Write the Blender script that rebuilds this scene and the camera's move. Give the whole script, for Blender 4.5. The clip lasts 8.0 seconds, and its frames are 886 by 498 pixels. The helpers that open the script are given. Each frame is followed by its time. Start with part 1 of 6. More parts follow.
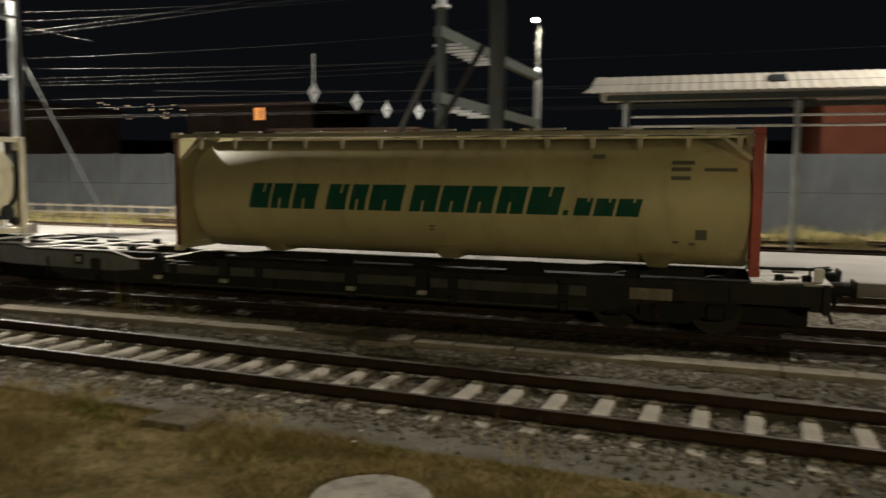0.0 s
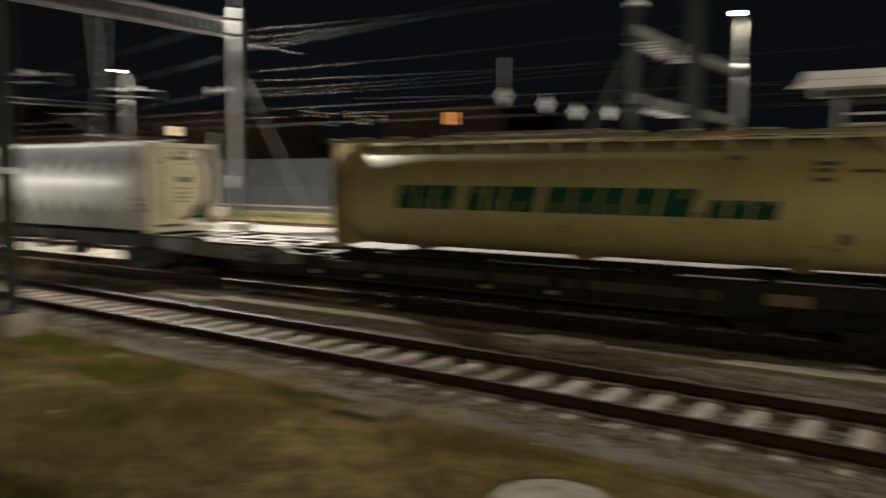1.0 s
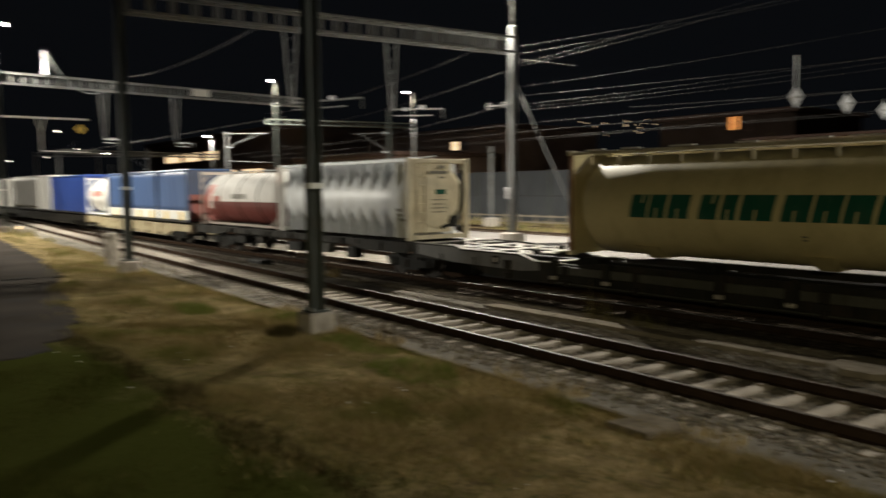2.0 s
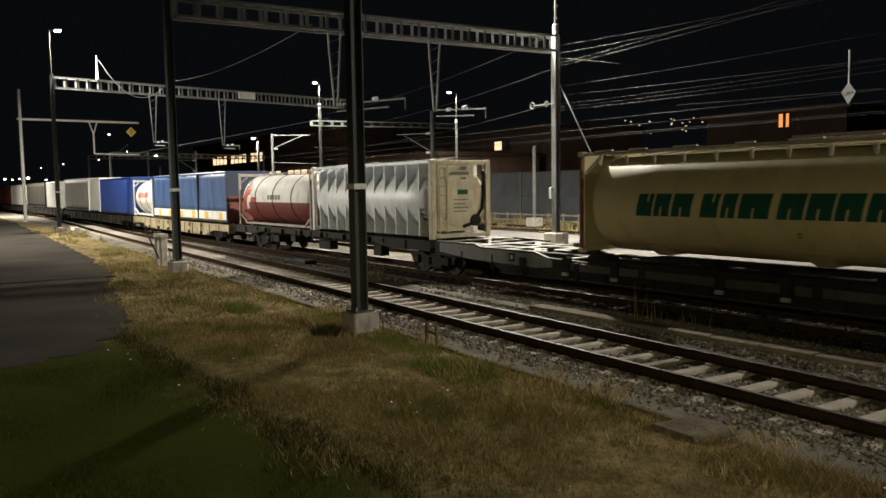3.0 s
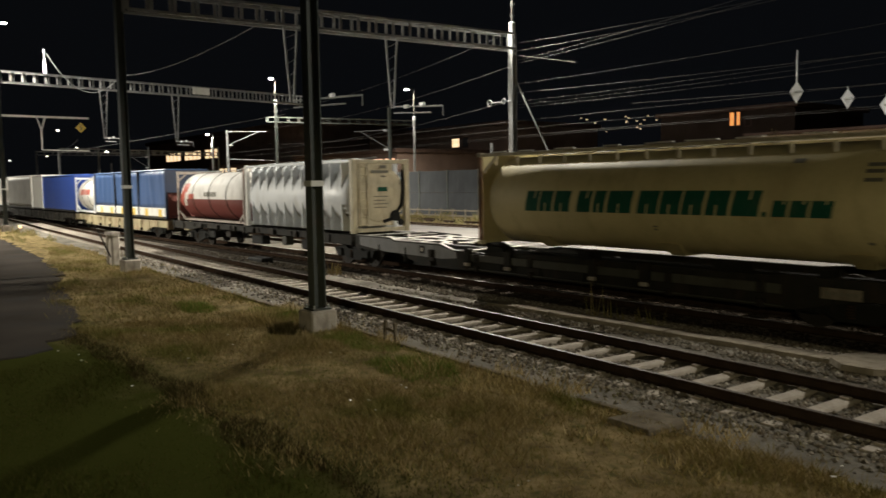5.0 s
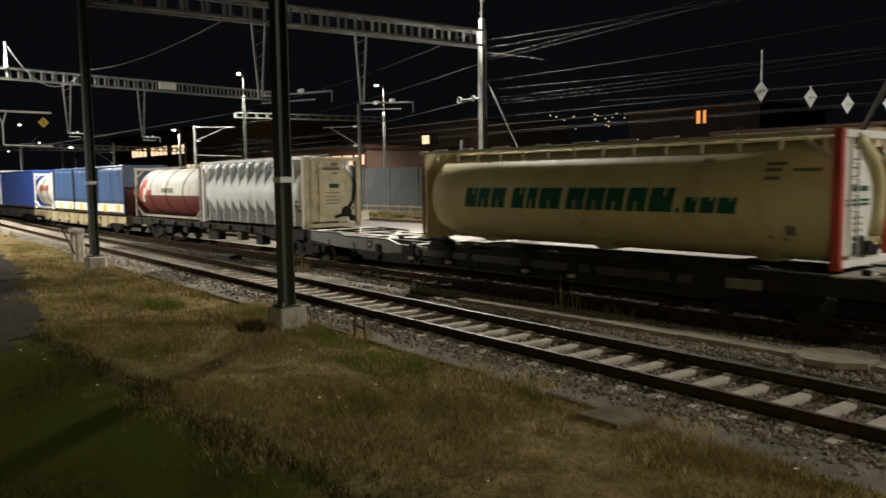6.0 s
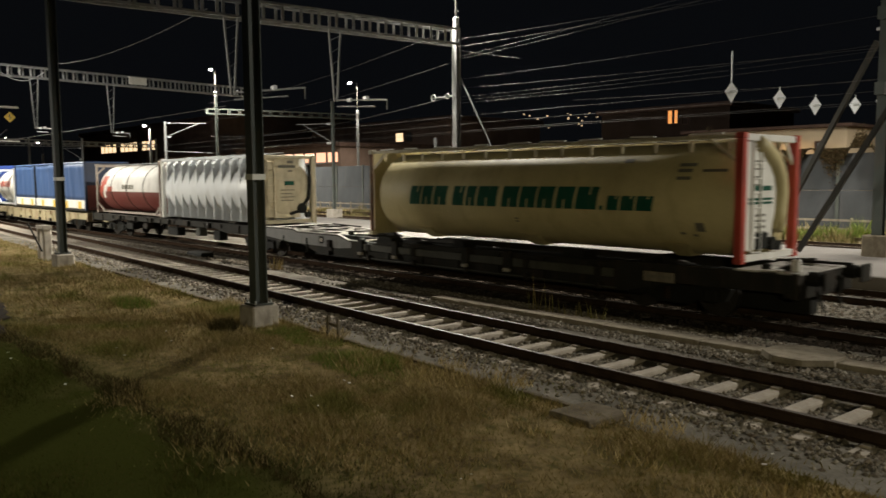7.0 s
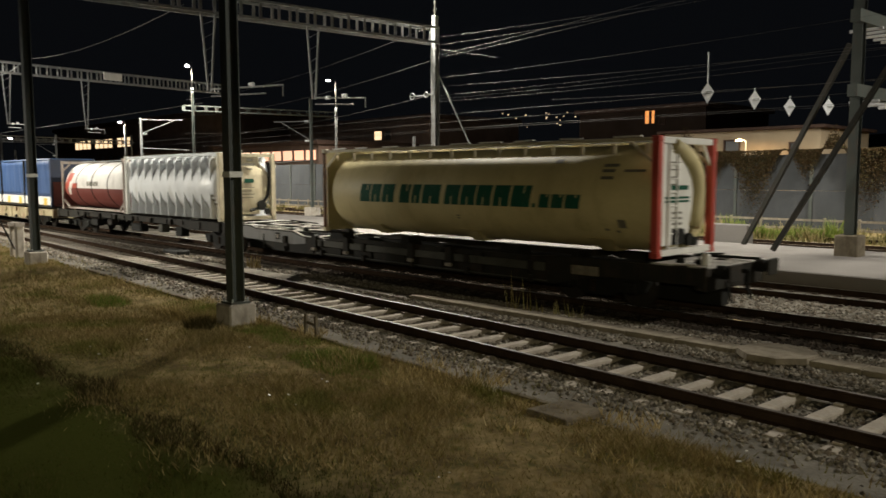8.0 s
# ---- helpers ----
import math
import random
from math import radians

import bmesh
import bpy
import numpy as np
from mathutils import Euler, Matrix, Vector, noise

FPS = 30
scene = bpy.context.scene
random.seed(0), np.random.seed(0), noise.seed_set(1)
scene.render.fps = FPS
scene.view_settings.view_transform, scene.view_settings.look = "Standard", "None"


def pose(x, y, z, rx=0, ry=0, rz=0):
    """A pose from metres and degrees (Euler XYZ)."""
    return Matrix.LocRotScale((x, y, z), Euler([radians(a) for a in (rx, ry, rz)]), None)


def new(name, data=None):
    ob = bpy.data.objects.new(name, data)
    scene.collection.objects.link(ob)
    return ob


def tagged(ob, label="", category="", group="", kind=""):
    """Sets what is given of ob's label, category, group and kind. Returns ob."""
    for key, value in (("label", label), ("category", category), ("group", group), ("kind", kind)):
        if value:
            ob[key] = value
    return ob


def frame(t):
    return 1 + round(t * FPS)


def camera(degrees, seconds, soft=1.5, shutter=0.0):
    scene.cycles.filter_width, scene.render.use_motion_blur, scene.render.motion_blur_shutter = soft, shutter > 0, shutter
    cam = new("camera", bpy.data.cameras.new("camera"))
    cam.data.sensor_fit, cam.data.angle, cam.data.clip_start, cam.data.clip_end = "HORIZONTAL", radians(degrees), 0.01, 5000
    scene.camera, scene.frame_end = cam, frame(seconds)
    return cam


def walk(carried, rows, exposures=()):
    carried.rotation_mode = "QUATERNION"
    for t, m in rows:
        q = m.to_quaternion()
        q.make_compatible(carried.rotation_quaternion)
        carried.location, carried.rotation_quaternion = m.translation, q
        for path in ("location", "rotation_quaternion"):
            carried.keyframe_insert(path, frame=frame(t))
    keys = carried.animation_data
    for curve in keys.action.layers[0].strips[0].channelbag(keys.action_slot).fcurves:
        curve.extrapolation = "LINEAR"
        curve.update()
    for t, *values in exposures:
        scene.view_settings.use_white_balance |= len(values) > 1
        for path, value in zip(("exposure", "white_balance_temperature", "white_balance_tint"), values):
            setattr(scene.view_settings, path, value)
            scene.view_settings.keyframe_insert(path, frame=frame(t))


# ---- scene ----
cam = camera(58.9, 8.0, soft=1.5, shutter=1.5)
walk(cam, [
    (0.0, pose(0, 0, 2.85, 84.48, -0.47, 18.70)),
    (0.5, pose(0, 0, 2.85, 84.37, -0.49, 23.25)),
    (0.8, pose(0, 0, 2.85, 84.45, -0.43, 27.85)),
    (1.0, pose(0, 0, 2.85, 84.58, -0.28, 32.32)),
    (1.2, pose(0, 0, 2.85, 84.75, 0.00, 37.35)),
    (1.5, pose(0, 0, 2.85, 85.02, 0.39, 44.10)),
    (1.8, pose(0, 0, 2.85, 85.27, 0.53, 49.40)),
    (2.0, pose(0, 0, 2.85, 85.41, 0.58, 51.97)),
    (2.2, pose(0, 0, 2.85, 85.48, 0.66, 53.48)),
    (3.3, pose(0, 0, 2.85, 85.45, 0.86, 55.12)),
    (3.5, pose(0, 0, 2.85, 85.44, 0.86, 55.13)),
    (4.0, pose(0, 0, 2.85, 85.40, 0.91, 54.35)),
    (4.5, pose(0, 0, 2.85, 85.33, 0.88, 53.16)),
    (5.0, pose(0, 0, 2.85, 85.20, 0.85, 52.01)),
    (6.5, pose(0, 0, 2.85, 84.83, 0.58, 48.83)),
    (7.0, pose(0, 0, 2.85, 84.77, 0.40, 47.92)),
    (7.5, pose(0, 0, 2.85, 84.72, 0.23, 47.09)),
    (8.0, pose(0, 0, 2.85, 84.66, 0.10, 46.36)),
], exposures=[(0.0, 0.34), (0.6, 0.38), (1.5, 0.16), (2.2, 0.05), (5.0, 0.0), (6.5, 0.03), (8.0, 0.03)])

# ---- night sky and lamps ----
world = bpy.data.worlds.new("night")
scene.world = world
world.use_nodes = True
world.node_tree.nodes["Background"].inputs[0].default_value = (0.55, 0.63, 0.78, 1)
world.node_tree.nodes["Background"].inputs[1].default_value = 0.0045

WHITE = (1.0, 0.94, 0.8)
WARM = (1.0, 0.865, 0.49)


def lamp_light(x, y, z, power, colour=WHITE, size=0.25, cone=165, blend=0.6):
    data = bpy.data.lights.new("lamp_light", "SPOT")
    data.energy, data.color, data.shadow_soft_size = power, colour, size
    data.spot_size, data.spot_blend = radians(cone), blend
    ob = new("lamp_light", data)
    ob.location = (x, y, z)
    return ob


# mast lamps on both sides of the train, then added unseen near-side lamps
lamp_light(-26.6, 23.1, 12.45, 25500, cone=165)
lamp_light(-8.4, 39.0, 10.3, 11500, cone=160)
lamp_light(-66.5, 47.9, 12.5, 16000, cone=156)
lamp_light(-67.6, 32.8, 12.6, 24000, cone=156)
lamp_light(-60.3, 10.2, 14.0, 24000, cone=165, blend=0.3).rotation_euler = (0, radians(8), 0)
lamp_light(-105.3, 41.6, 9.9, 12000, cone=150)
# added light, kept out of view, to brighten the far containers and post
lamp_light(-112.0, 9.6, 12.0, 42000, cone=165)
lamp_light(13.0, 28.2, 14.0, 18000, cone=163, blend=0.12)
# added warm light behind the camera, for the tank's near face
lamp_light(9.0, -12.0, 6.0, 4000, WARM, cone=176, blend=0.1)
# added light out of view at left, aimed at the left-hand tanks
lamp_light(-48.0, -5.0, 7.2, 19500, WHITE, size=1.0, cone=102, blend=0.4).rotation_euler = Vector((3.5, 20, -5)).to_track_quat("-Z", "Y").to_euler()

# ---- materials ----


def nodes_of(name):
    m = bpy.data.materials.new(name)
    m.use_nodes = True
    return m, m.node_tree.nodes, m.node_tree.links, m.node_tree.nodes["Principled BSDF"]


def mat(name, col, rough=0.65, metal=0.0, var=0.3, scale=1.5, bump=0.2, grain=35.0, stain=None, amount=0.45, spec=0.5):
    """Paint, metal, stone: two scales of noise, an optional stain colour, fine relief."""
    m, n, l, b = nodes_of(name)
    tc = n.new("ShaderNodeTexCoord")
    a, f = n.new("ShaderNodeTexNoise"), n.new("ShaderNodeTexNoise")
    a.inputs["Scale"].default_value, a.inputs["Detail"].default_value = scale, 6
    f.inputs["Scale"].default_value, f.inputs["Detail"].default_value = grain, 4
    for t in (a, f):
        l.new(tc.outputs["Object"], t.inputs["Vector"])
    add = n.new("ShaderNodeMath")
    add.operation = "MULTIPLY_ADD"
    add.inputs[1].default_value = 0.4
    l.new(f.outputs["Fac"], add.inputs[0])
    l.new(a.outputs["Fac"], add.inputs[2])
    ramp = n.new("ShaderNodeValToRGB")
    lo = [c * (1 - var) for c in col]
    hi = [min(1, c * (1 + var * 0.6)) for c in col]
    ramp.color_ramp.elements[0].position, ramp.color_ramp.elements[1].position = 0.45, 0.95
    ramp.color_ramp.elements[0].color, ramp.color_ramp.elements[1].color = (*lo, 1), (*hi, 1)
    l.new(add.outputs[0], ramp.inputs[0])
    out = ramp.outputs[0]
    if stain:
        s = n.new("ShaderNodeTexNoise")
        s.inputs["Scale"].default_value, s.inputs["Detail"].default_value = scale * 2.3, 8
        st = n.new("ShaderNodeMapping")
        st.inputs["Scale"].default_value = (1, 1, 0.35)
        l.new(tc.outputs["Object"], st.inputs[0])
        l.new(st.outputs[0], s.inputs["Vector"])
        r2 = n.new("ShaderNodeValToRGB")
        r2.color_ramp.elements[0].position, r2.color_ramp.elements[1].position = 0.5, 0.72
        r2.color_ramp.elements[1].color = (amount, amount, amount, 1)
        l.new(s.outputs["Fac"], r2.inputs[0])
        mix = n.new("ShaderNodeMix")
        mix.data_type = "RGBA"
        l.new(r2.outputs[0], mix.inputs["Factor"])
        l.new(out, mix.inputs["A"])
        mix.inputs["B"].default_value = (*stain, 1)
        out = mix.outputs["Result"]
    l.new(out, b.inputs["Base Color"])
    rr = n.new("ShaderNodeMapRange")
    rr.inputs["To Min"].default_value, rr.inputs["To Max"].default_value = max(0.05, rough - 0.12), min(1, rough + 0.12)
    l.new(a.outputs["Fac"], rr.inputs["Value"])
    l.new(rr.outputs[0], b.inputs["Roughness"])
    b.inputs["Metallic"].default_value = metal
    b.inputs["Specular IOR Level"].default_value = 0.0 if rough > 0.8 else spec
    if bump:
        bp = n.new("ShaderNodeBump")
        bp.inputs["Strength"].default_value, bp.inputs["Distance"].default_value = bump, 0.01
        l.new(f.outputs["Fac"], bp.inputs["Height"])
        l.new(bp.outputs[0], b.inputs["Normal"])
    return m


def island_mat(name, cols, rough=0.9, patch=None, pscale=0.5):
    """Loose pieces: a colour per piece, shifted in patches over the ground."""
    m, n, l, b = nodes_of(name)
    g = n.new("ShaderNodeNewGeometry")
    ramp = n.new("ShaderNodeValToRGB")
    while len(ramp.color_ramp.elements) < len(cols):
        ramp.color_ramp.elements.new(0.5)
    for i, c in enumerate(cols):
        ramp.color_ramp.elements[i].position = i / (len(cols) - 1)
        ramp.color_ramp.elements[i].color = (*c, 1)
    l.new(g.outputs["Random Per Island"], ramp.inputs[0])
    out = ramp.outputs[0]
    if patch:
        tc, t = n.new("ShaderNodeTexCoord"), n.new("ShaderNodeTexNoise")
        t.inputs["Scale"].default_value, t.inputs["Detail"].default_value = pscale, 4
        l.new(tc.outputs["Object"], t.inputs["Vector"])
        r2 = n.new("ShaderNodeValToRGB")
        r2.color_ramp.elements[0].position, r2.color_ramp.elements[1].position = 0.5, 0.64
        r2.color_ramp.elements[1].color = (0.85, 0.85, 0.85, 1)
        l.new(t.outputs["Fac"], r2.inputs[0])
        mix = n.new("ShaderNodeMix")
        mix.data_type = "RGBA"
        l.new(r2.outputs[0], mix.inputs["Factor"])
        l.new(out, mix.inputs["A"])
        mix.inputs["B"].default_value = (*patch, 1)
        out = mix.outputs["Result"]
    l.new(out, b.inputs["Base Color"])
    b.inputs["Roughness"].default_value = rough
    b.inputs["Specular IOR Level"].default_value = 0.0
    return m


def glow(name, col, strength):
    m, n, l, b = nodes_of(name)
    b.inputs["Base Color"].default_value = (*col, 1)
    b.inputs["Emission Color"].default_value = (*col, 1)
    b.inputs["Emission Strength"].default_value = strength
    return m


def two_tone(name, low, high, level, rough=0.6):
    """Painted in two colours that meet at one height of the thing."""
    m = mat(name, high, rough, var=0.15, scale=1.2, bump=0.05, stain=(0.12, 0.08, 0.06), amount=0.3)
    n, l, b = m.node_tree.nodes, m.node_tree.links, m.node_tree.nodes["Principled BSDF"]
    src = b.inputs["Base Color"].links[0].from_socket
    tc, sep, cmp_ = n.new("ShaderNodeTexCoord"), n.new("ShaderNodeSeparateXYZ"), n.new("ShaderNodeMath")
    cmp_.operation = "LESS_THAN"
    cmp_.inputs[1].default_value = level
    l.new(tc.outputs["Object"], sep.inputs[0])
    l.new(sep.outputs["Z"], cmp_.inputs[0])
    mix = n.new("ShaderNodeMix")
    mix.data_type = "RGBA"
    l.new(cmp_.outputs[0], mix.inputs["Factor"])
    l.new(src, mix.inputs["A"])
    mix.inputs["B"].default_value = (*low, 1)
    l.new(mix.outputs["Result"], b.inputs["Base Color"])
    return m


M_SOIL = mat("dry_soil", (0.23, 0.175, 0.09), 0.95, var=0.7, scale=1.9, bump=0.9, grain=14, stain=(0.06, 0.065, 0.022), amount=0.85)


def grow_lawn(m, green):
    """Short dark lawn over the soil: it begins about y = 4 along an uneven edge."""
    n, l, b = m.node_tree.nodes, m.node_tree.links, m.node_tree.nodes["Principled BSDF"]
    src = b.inputs["Base Color"].links[0].from_socket
    tc, sep, t = n.new("ShaderNodeTexCoord"), n.new("ShaderNodeSeparateXYZ"), n.new("ShaderNodeTexNoise")
    t.inputs["Scale"].default_value, t.inputs["Detail"].default_value = 0.8, 5
    l.new(tc.outputs["Object"], sep.inputs[0])
    l.new(tc.outputs["Object"], t.inputs["Vector"])
    add = n.new("ShaderNodeMath")
    add.operation = "MULTIPLY_ADD"
    add.inputs[1].default_value = 3.5
    l.new(t.outputs["Fac"], add.inputs[0])
    l.new(sep.outputs["Y"], add.inputs[2])
    mr = n.new("ShaderNodeMapRange")
    mr.inputs["From Min"].default_value, mr.inputs["From Max"].default_value = 6.6, 4.9
    l.new(add.outputs[0], mr.inputs["Value"])
    mix = n.new("ShaderNodeMix")
    mix.data_type = "RGBA"
    l.new(mr.outputs[0], mix.inputs["Factor"])
    l.new(src, mix.inputs["A"])
    mix.inputs["B"].default_value = (*green, 1)
    l.new(mix.outputs["Result"], b.inputs["Base Color"])


grow_lawn(M_SOIL, (0.047, 0.053, 0.013))
M_GRAVEL = mat("gravel_bed", (0.19, 0.175, 0.15), 0.95, var=0.55, scale=0.8, bump=1.0, grain=22, stain=(0.085, 0.075, 0.062), amount=0.6)
# near-black bed: track dirt, with the shade under the train put into the colour
M_GRAVELDARK = mat("dark_gravel_bed", (0.04, 0.033, 0.027), 0.95, var=0.5, scale=1.2, bump=1.0, grain=22, stain=(0.02, 0.016, 0.013), amount=0.7)
M_ASPHALT = mat("asphalt", (0.06, 0.053, 0.047), 0.85, var=0.3, scale=0.4, bump=0.4, grain=60, stain=(0.05, 0.05, 0.05), amount=0.6)
M_PLATFORM = mat("pale_concrete", (0.22, 0.207, 0.198), 0.85, var=0.18, scale=0.5, bump=0.2, grain=30, stain=(0.19, 0.175, 0.165), amount=0.5)
M_CONC = mat("weathered_concrete", (0.42, 0.385, 0.34), 0.9, var=0.3, scale=2.5, bump=0.4, grain=28, stain=(0.14, 0.12, 0.1), amount=0.6)
M_DIRTY = mat("dirty_concrete", (0.17, 0.145, 0.11), 0.9, var=0.35, scale=3, bump=0.5, grain=25, stain=(0.08, 0.065, 0.045), amount=0.7)
M_SLEEPER = mat("sleeper_concrete", (0.40, 0.36, 0.31), 0.9, var=0.3, scale=3, bump=0.4, grain=30, stain=(0.19, 0.14, 0.1), amount=0.5)
M_RAIL = mat("rusty_rail", (0.042, 0.028, 0.02), 0.85, var=0.4, scale=4, bump=0.3, grain=50)
M_RAILDULL = mat("dull_railhead", (0.085, 0.068, 0.055), 0.62, metal=0.2, spec=0.25, var=0.3, scale=6, bump=0.1)
M_RAILTOP = mat("worn_railhead", (0.55, 0.53, 0.5), 0.3, metal=1.0, var=0.15, scale=5, bump=0.05)
M_STONE = island_mat("ballast_stone", [(0.075, 0.066, 0.056), (0.16, 0.145, 0.122), (0.27, 0.245, 0.21), (0.14, 0.112, 0.085), (0.44, 0.41, 0.36)])
M_STONEDARK = island_mat("dark_ballast_stone", [(0.02, 0.017, 0.014), (0.045, 0.037, 0.03), (0.07, 0.058, 0.048), (0.04, 0.03, 0.024)])
M_SLEEPDARK = mat("dark_sleeper_concrete", (0.075, 0.062, 0.05), 0.85, var=0.35, scale=3, bump=0.4, grain=30, stain=(0.03, 0.024, 0.02), amount=0.6)
M_LID = mat("trough_lid_concrete", (0.25, 0.22, 0.175), 0.9, var=0.35, scale=2.5, bump=0.4, grain=28, stain=(0.12, 0.1, 0.075), amount=0.6)
M_LAWNBLADE = island_mat("lawn_blade", [(0.04, 0.05, 0.01), (0.055, 0.064, 0.014), (0.075, 0.075, 0.022), (0.085, 0.068, 0.026)])
M_BLADE = island_mat("grass_blade", [(0.15, 0.11, 0.055), (0.29, 0.22, 0.11), (0.41, 0.325, 0.175), (0.19, 0.16, 0.06), (0.32, 0.245, 0.125), (0.17, 0.165, 0.05)], patch=(0.15, 0.15, 0.042), pscale=0.8)
M_TUFT = island_mat("dry_tuft_blade", [(0.2, 0.15, 0.07), (0.4, 0.31, 0.16), (0.6, 0.48, 0.27), (0.3, 0.25, 0.1)])
M_GREENBLADE = island_mat("green_grass_blade", [(0.09, 0.14, 0.025), (0.15, 0.21, 0.04), (0.22, 0.24, 0.07), (0.11, 0.16, 0.035)])
M_WEED = island_mat("weed_blade", [(0.07, 0.09, 0.025), (0.3, 0.24, 0.12), (0.36, 0.29, 0.15), (0.12, 0.14, 0.045), (0.26, 0.2, 0.1)])
M_IVY = island_mat("ivy_leaf", [(0.035, 0.022, 0.013), (0.055, 0.036, 0.02), (0.025, 0.022, 0.012), (0.045, 0.04, 0.018), (0.065, 0.038, 0.02)])
M_GALV = mat("galvanised_steel", (0.4, 0.42, 0.42), 0.5, metal=0.55, var=0.25, scale=2, bump=0.05, stain=(0.22, 0.2, 0.18), amount=0.4)
M_MAST = mat("grey_green_painted_steel", (0.062, 0.072, 0.066), 0.68, spec=0.3, var=0.25, scale=2, bump=0.08, stain=(0.09, 0.06, 0.045), amount=0.5)
M_GANTRY = mat("weathered_gantry_steel", (0.19, 0.195, 0.195), 0.65, metal=0.2, var=0.3, scale=1.5, bump=0.05, stain=(0.13, 0.1, 0.08), amount=0.5)
M_WIRE = mat("bare_wire", (0.055, 0.052, 0.05), 0.6, metal=0.2, var=0.1, bump=0)
M_INSUL = mat("porcelain_insulator", (0.6, 0.6, 0.62), 0.3, var=0.1, bump=0)
M_CREAM = mat("cream_tank_paint", (0.5, 0.43, 0.225), 0.56, var=0.14, scale=0.9, bump=0.04, grain=12, stain=(0.3, 0.235, 0.115), amount=0.5)
M_CREAMFR = mat("cream_frame_paint", (0.55, 0.49, 0.34), 0.55, var=0.25, scale=2, bump=0.1, stain=(0.25, 0.17, 0.1), amount=0.5)
M_WHITEP = mat("white_paint", (0.72, 0.71, 0.67), 0.45, var=0.12, scale=1.5, bump=0.05, stain=(0.4, 0.37, 0.32), amount=0.4)
M_REDPOST = mat("red_frame_paint", (0.42, 0.055, 0.035), 0.5, var=0.2, scale=2, bump=0.05, stain=(0.2, 0.04, 0.03), amount=0.5)
M_GREEN = mat("green_lettering", (0.007, 0.075, 0.046), 0.72, spec=0.2, var=0.15, scale=3, bump=0, stain=(0.07, 0.1, 0.06), amount=0.3)
M_INK = mat("dark_lettering", (0.14, 0.13, 0.1), 0.6, var=0.1, bump=0)
M_SILVER = mat("silver_grey_tank", (0.76, 0.785, 0.81), 0.42, var=0.12, scale=1, bump=0.04, stain=(0.35, 0.34, 0.31), amount=0.4)
M_TWO = two_tone("red_white_tank", (0.14, 0.024, 0.017), (0.68, 0.66, 0.63), 1.15)
M_TANKRED = mat("red_marking", (0.42, 0.08, 0.05), 0.45, var=0.2, bump=0.03)
M_BLUE = mat("blue_tarpaulin", (0.04, 0.08, 0.19), 0.5, var=0.22, scale=1.1, bump=0.15, grain=8, stain=(0.04, 0.09, 0.2), amount=0.5)
M_BLUE2 = mat("deep_blue_panel", (0.025, 0.06, 0.26), 0.45, var=0.15, scale=1.5, bump=0.05, grain=15)
M_YELLOW = mat("yellow_panel", (0.65, 0.45, 0.08), 0.5, var=0.15, bump=0.03)
M_GREYBOX = mat("grey_curtain", (0.42, 0.41, 0.38), 0.55, var=0.2, scale=1, bump=0.1, grain=9, stain=(0.25, 0.23, 0.2), amount=0.4)
M_BROWNEND = mat("dark_red_end_wall", (0.16, 0.04, 0.03), 0.6, var=0.25, bump=0.05)
M_WAGON = mat("grimy_wagon_frame", (0.02, 0.019, 0.015), 0.75, var=0.45, scale=1.5, bump=0.2, spec=0.2, stain=(0.038, 0.027, 0.02), amount=0.7)
M_DECK = mat("dusty_deck_plate", (0.46, 0.44, 0.41), 0.7, var=0.3, scale=2, bump=0.15, stain=(0.16, 0.12, 0.1), amount=0.5)
M_GREYSILL = mat("grey_sill_paint", (0.15, 0.15, 0.145), 0.6, var=0.3, scale=1.6, bump=0.1, stain=(0.07, 0.06, 0.05), amount=0.7)
M_CREAMSILL = mat("faded_cream_sill", (0.36, 0.31, 0.19), 0.65, var=0.25, scale=1.3, bump=0.12, stain=(0.16, 0.07, 0.035), amount=0.8)
M_SILLGREY = mat("dusty_green_grey_sill", (0.06, 0.06, 0.047), 0.7, var=0.35, scale=1.6, bump=0.15, stain=(0.035, 0.03, 0.022), amount=0.8)
# end tarpaulin: the side's blue darkened, its shadow put into the colour
M_BLUESHADE = mat("shaded_blue_end_tarpaulin", (0.018, 0.03, 0.07), 0.55, var=0.25, scale=1.2, bump=0.15, grain=8)
M_RUSTEDGE = mat("rusty_frame_edge", (0.16, 0.07, 0.035), 0.7, var=0.35, scale=3, bump=0.15, stain=(0.3, 0.24, 0.13), amount=0.5)
M_PALEFR = mat("dusty_pale_frame", (0.36, 0.31, 0.27), 0.6, var=0.3, scale=2, bump=0.1, stain=(0.2, 0.08, 0.05), amount=0.6)
M_RAILDUST = mat("dusty_pale_railhead", (0.4, 0.33, 0.26), 0.7, var=0.25, scale=3, bump=0.1, stain=(0.2, 0.12, 0.08), amount=0.5)
M_DARKTURF = island_mat("dark_turf_blade", [(0.035, 0.029, 0.013), (0.075, 0.057, 0.027), (0.045, 0.045, 0.015), (0.12, 0.09, 0.045)])
M_BLACK = mat("black_running_gear", (0.012, 0.012, 0.01), 0.75, spec=0.2, var=0.4, scale=3, bump=0.3)
M_WHEEL = mat("wheel_steel", (0.03, 0.026, 0.022), 0.7, metal=0.2, spec=0.2, var=0.3, scale=4, bump=0.1)
M_WALL = mat("noise_wall_panel", (0.06, 0.064, 0.069), 0.85, var=0.22, scale=0.6, bump=0.3, grain=18, stain=(0.09, 0.09, 0.094), amount=0.5)
M_PLASTER = mat("house_plaster", (0.42, 0.34, 0.24), 0.9, var=0.15, scale=0.8, bump=0.2)
M_DARKB = mat("dark_facade", (0.15, 0.105, 0.085), 0.9, var=0.3, scale=0.5, bump=0.2)
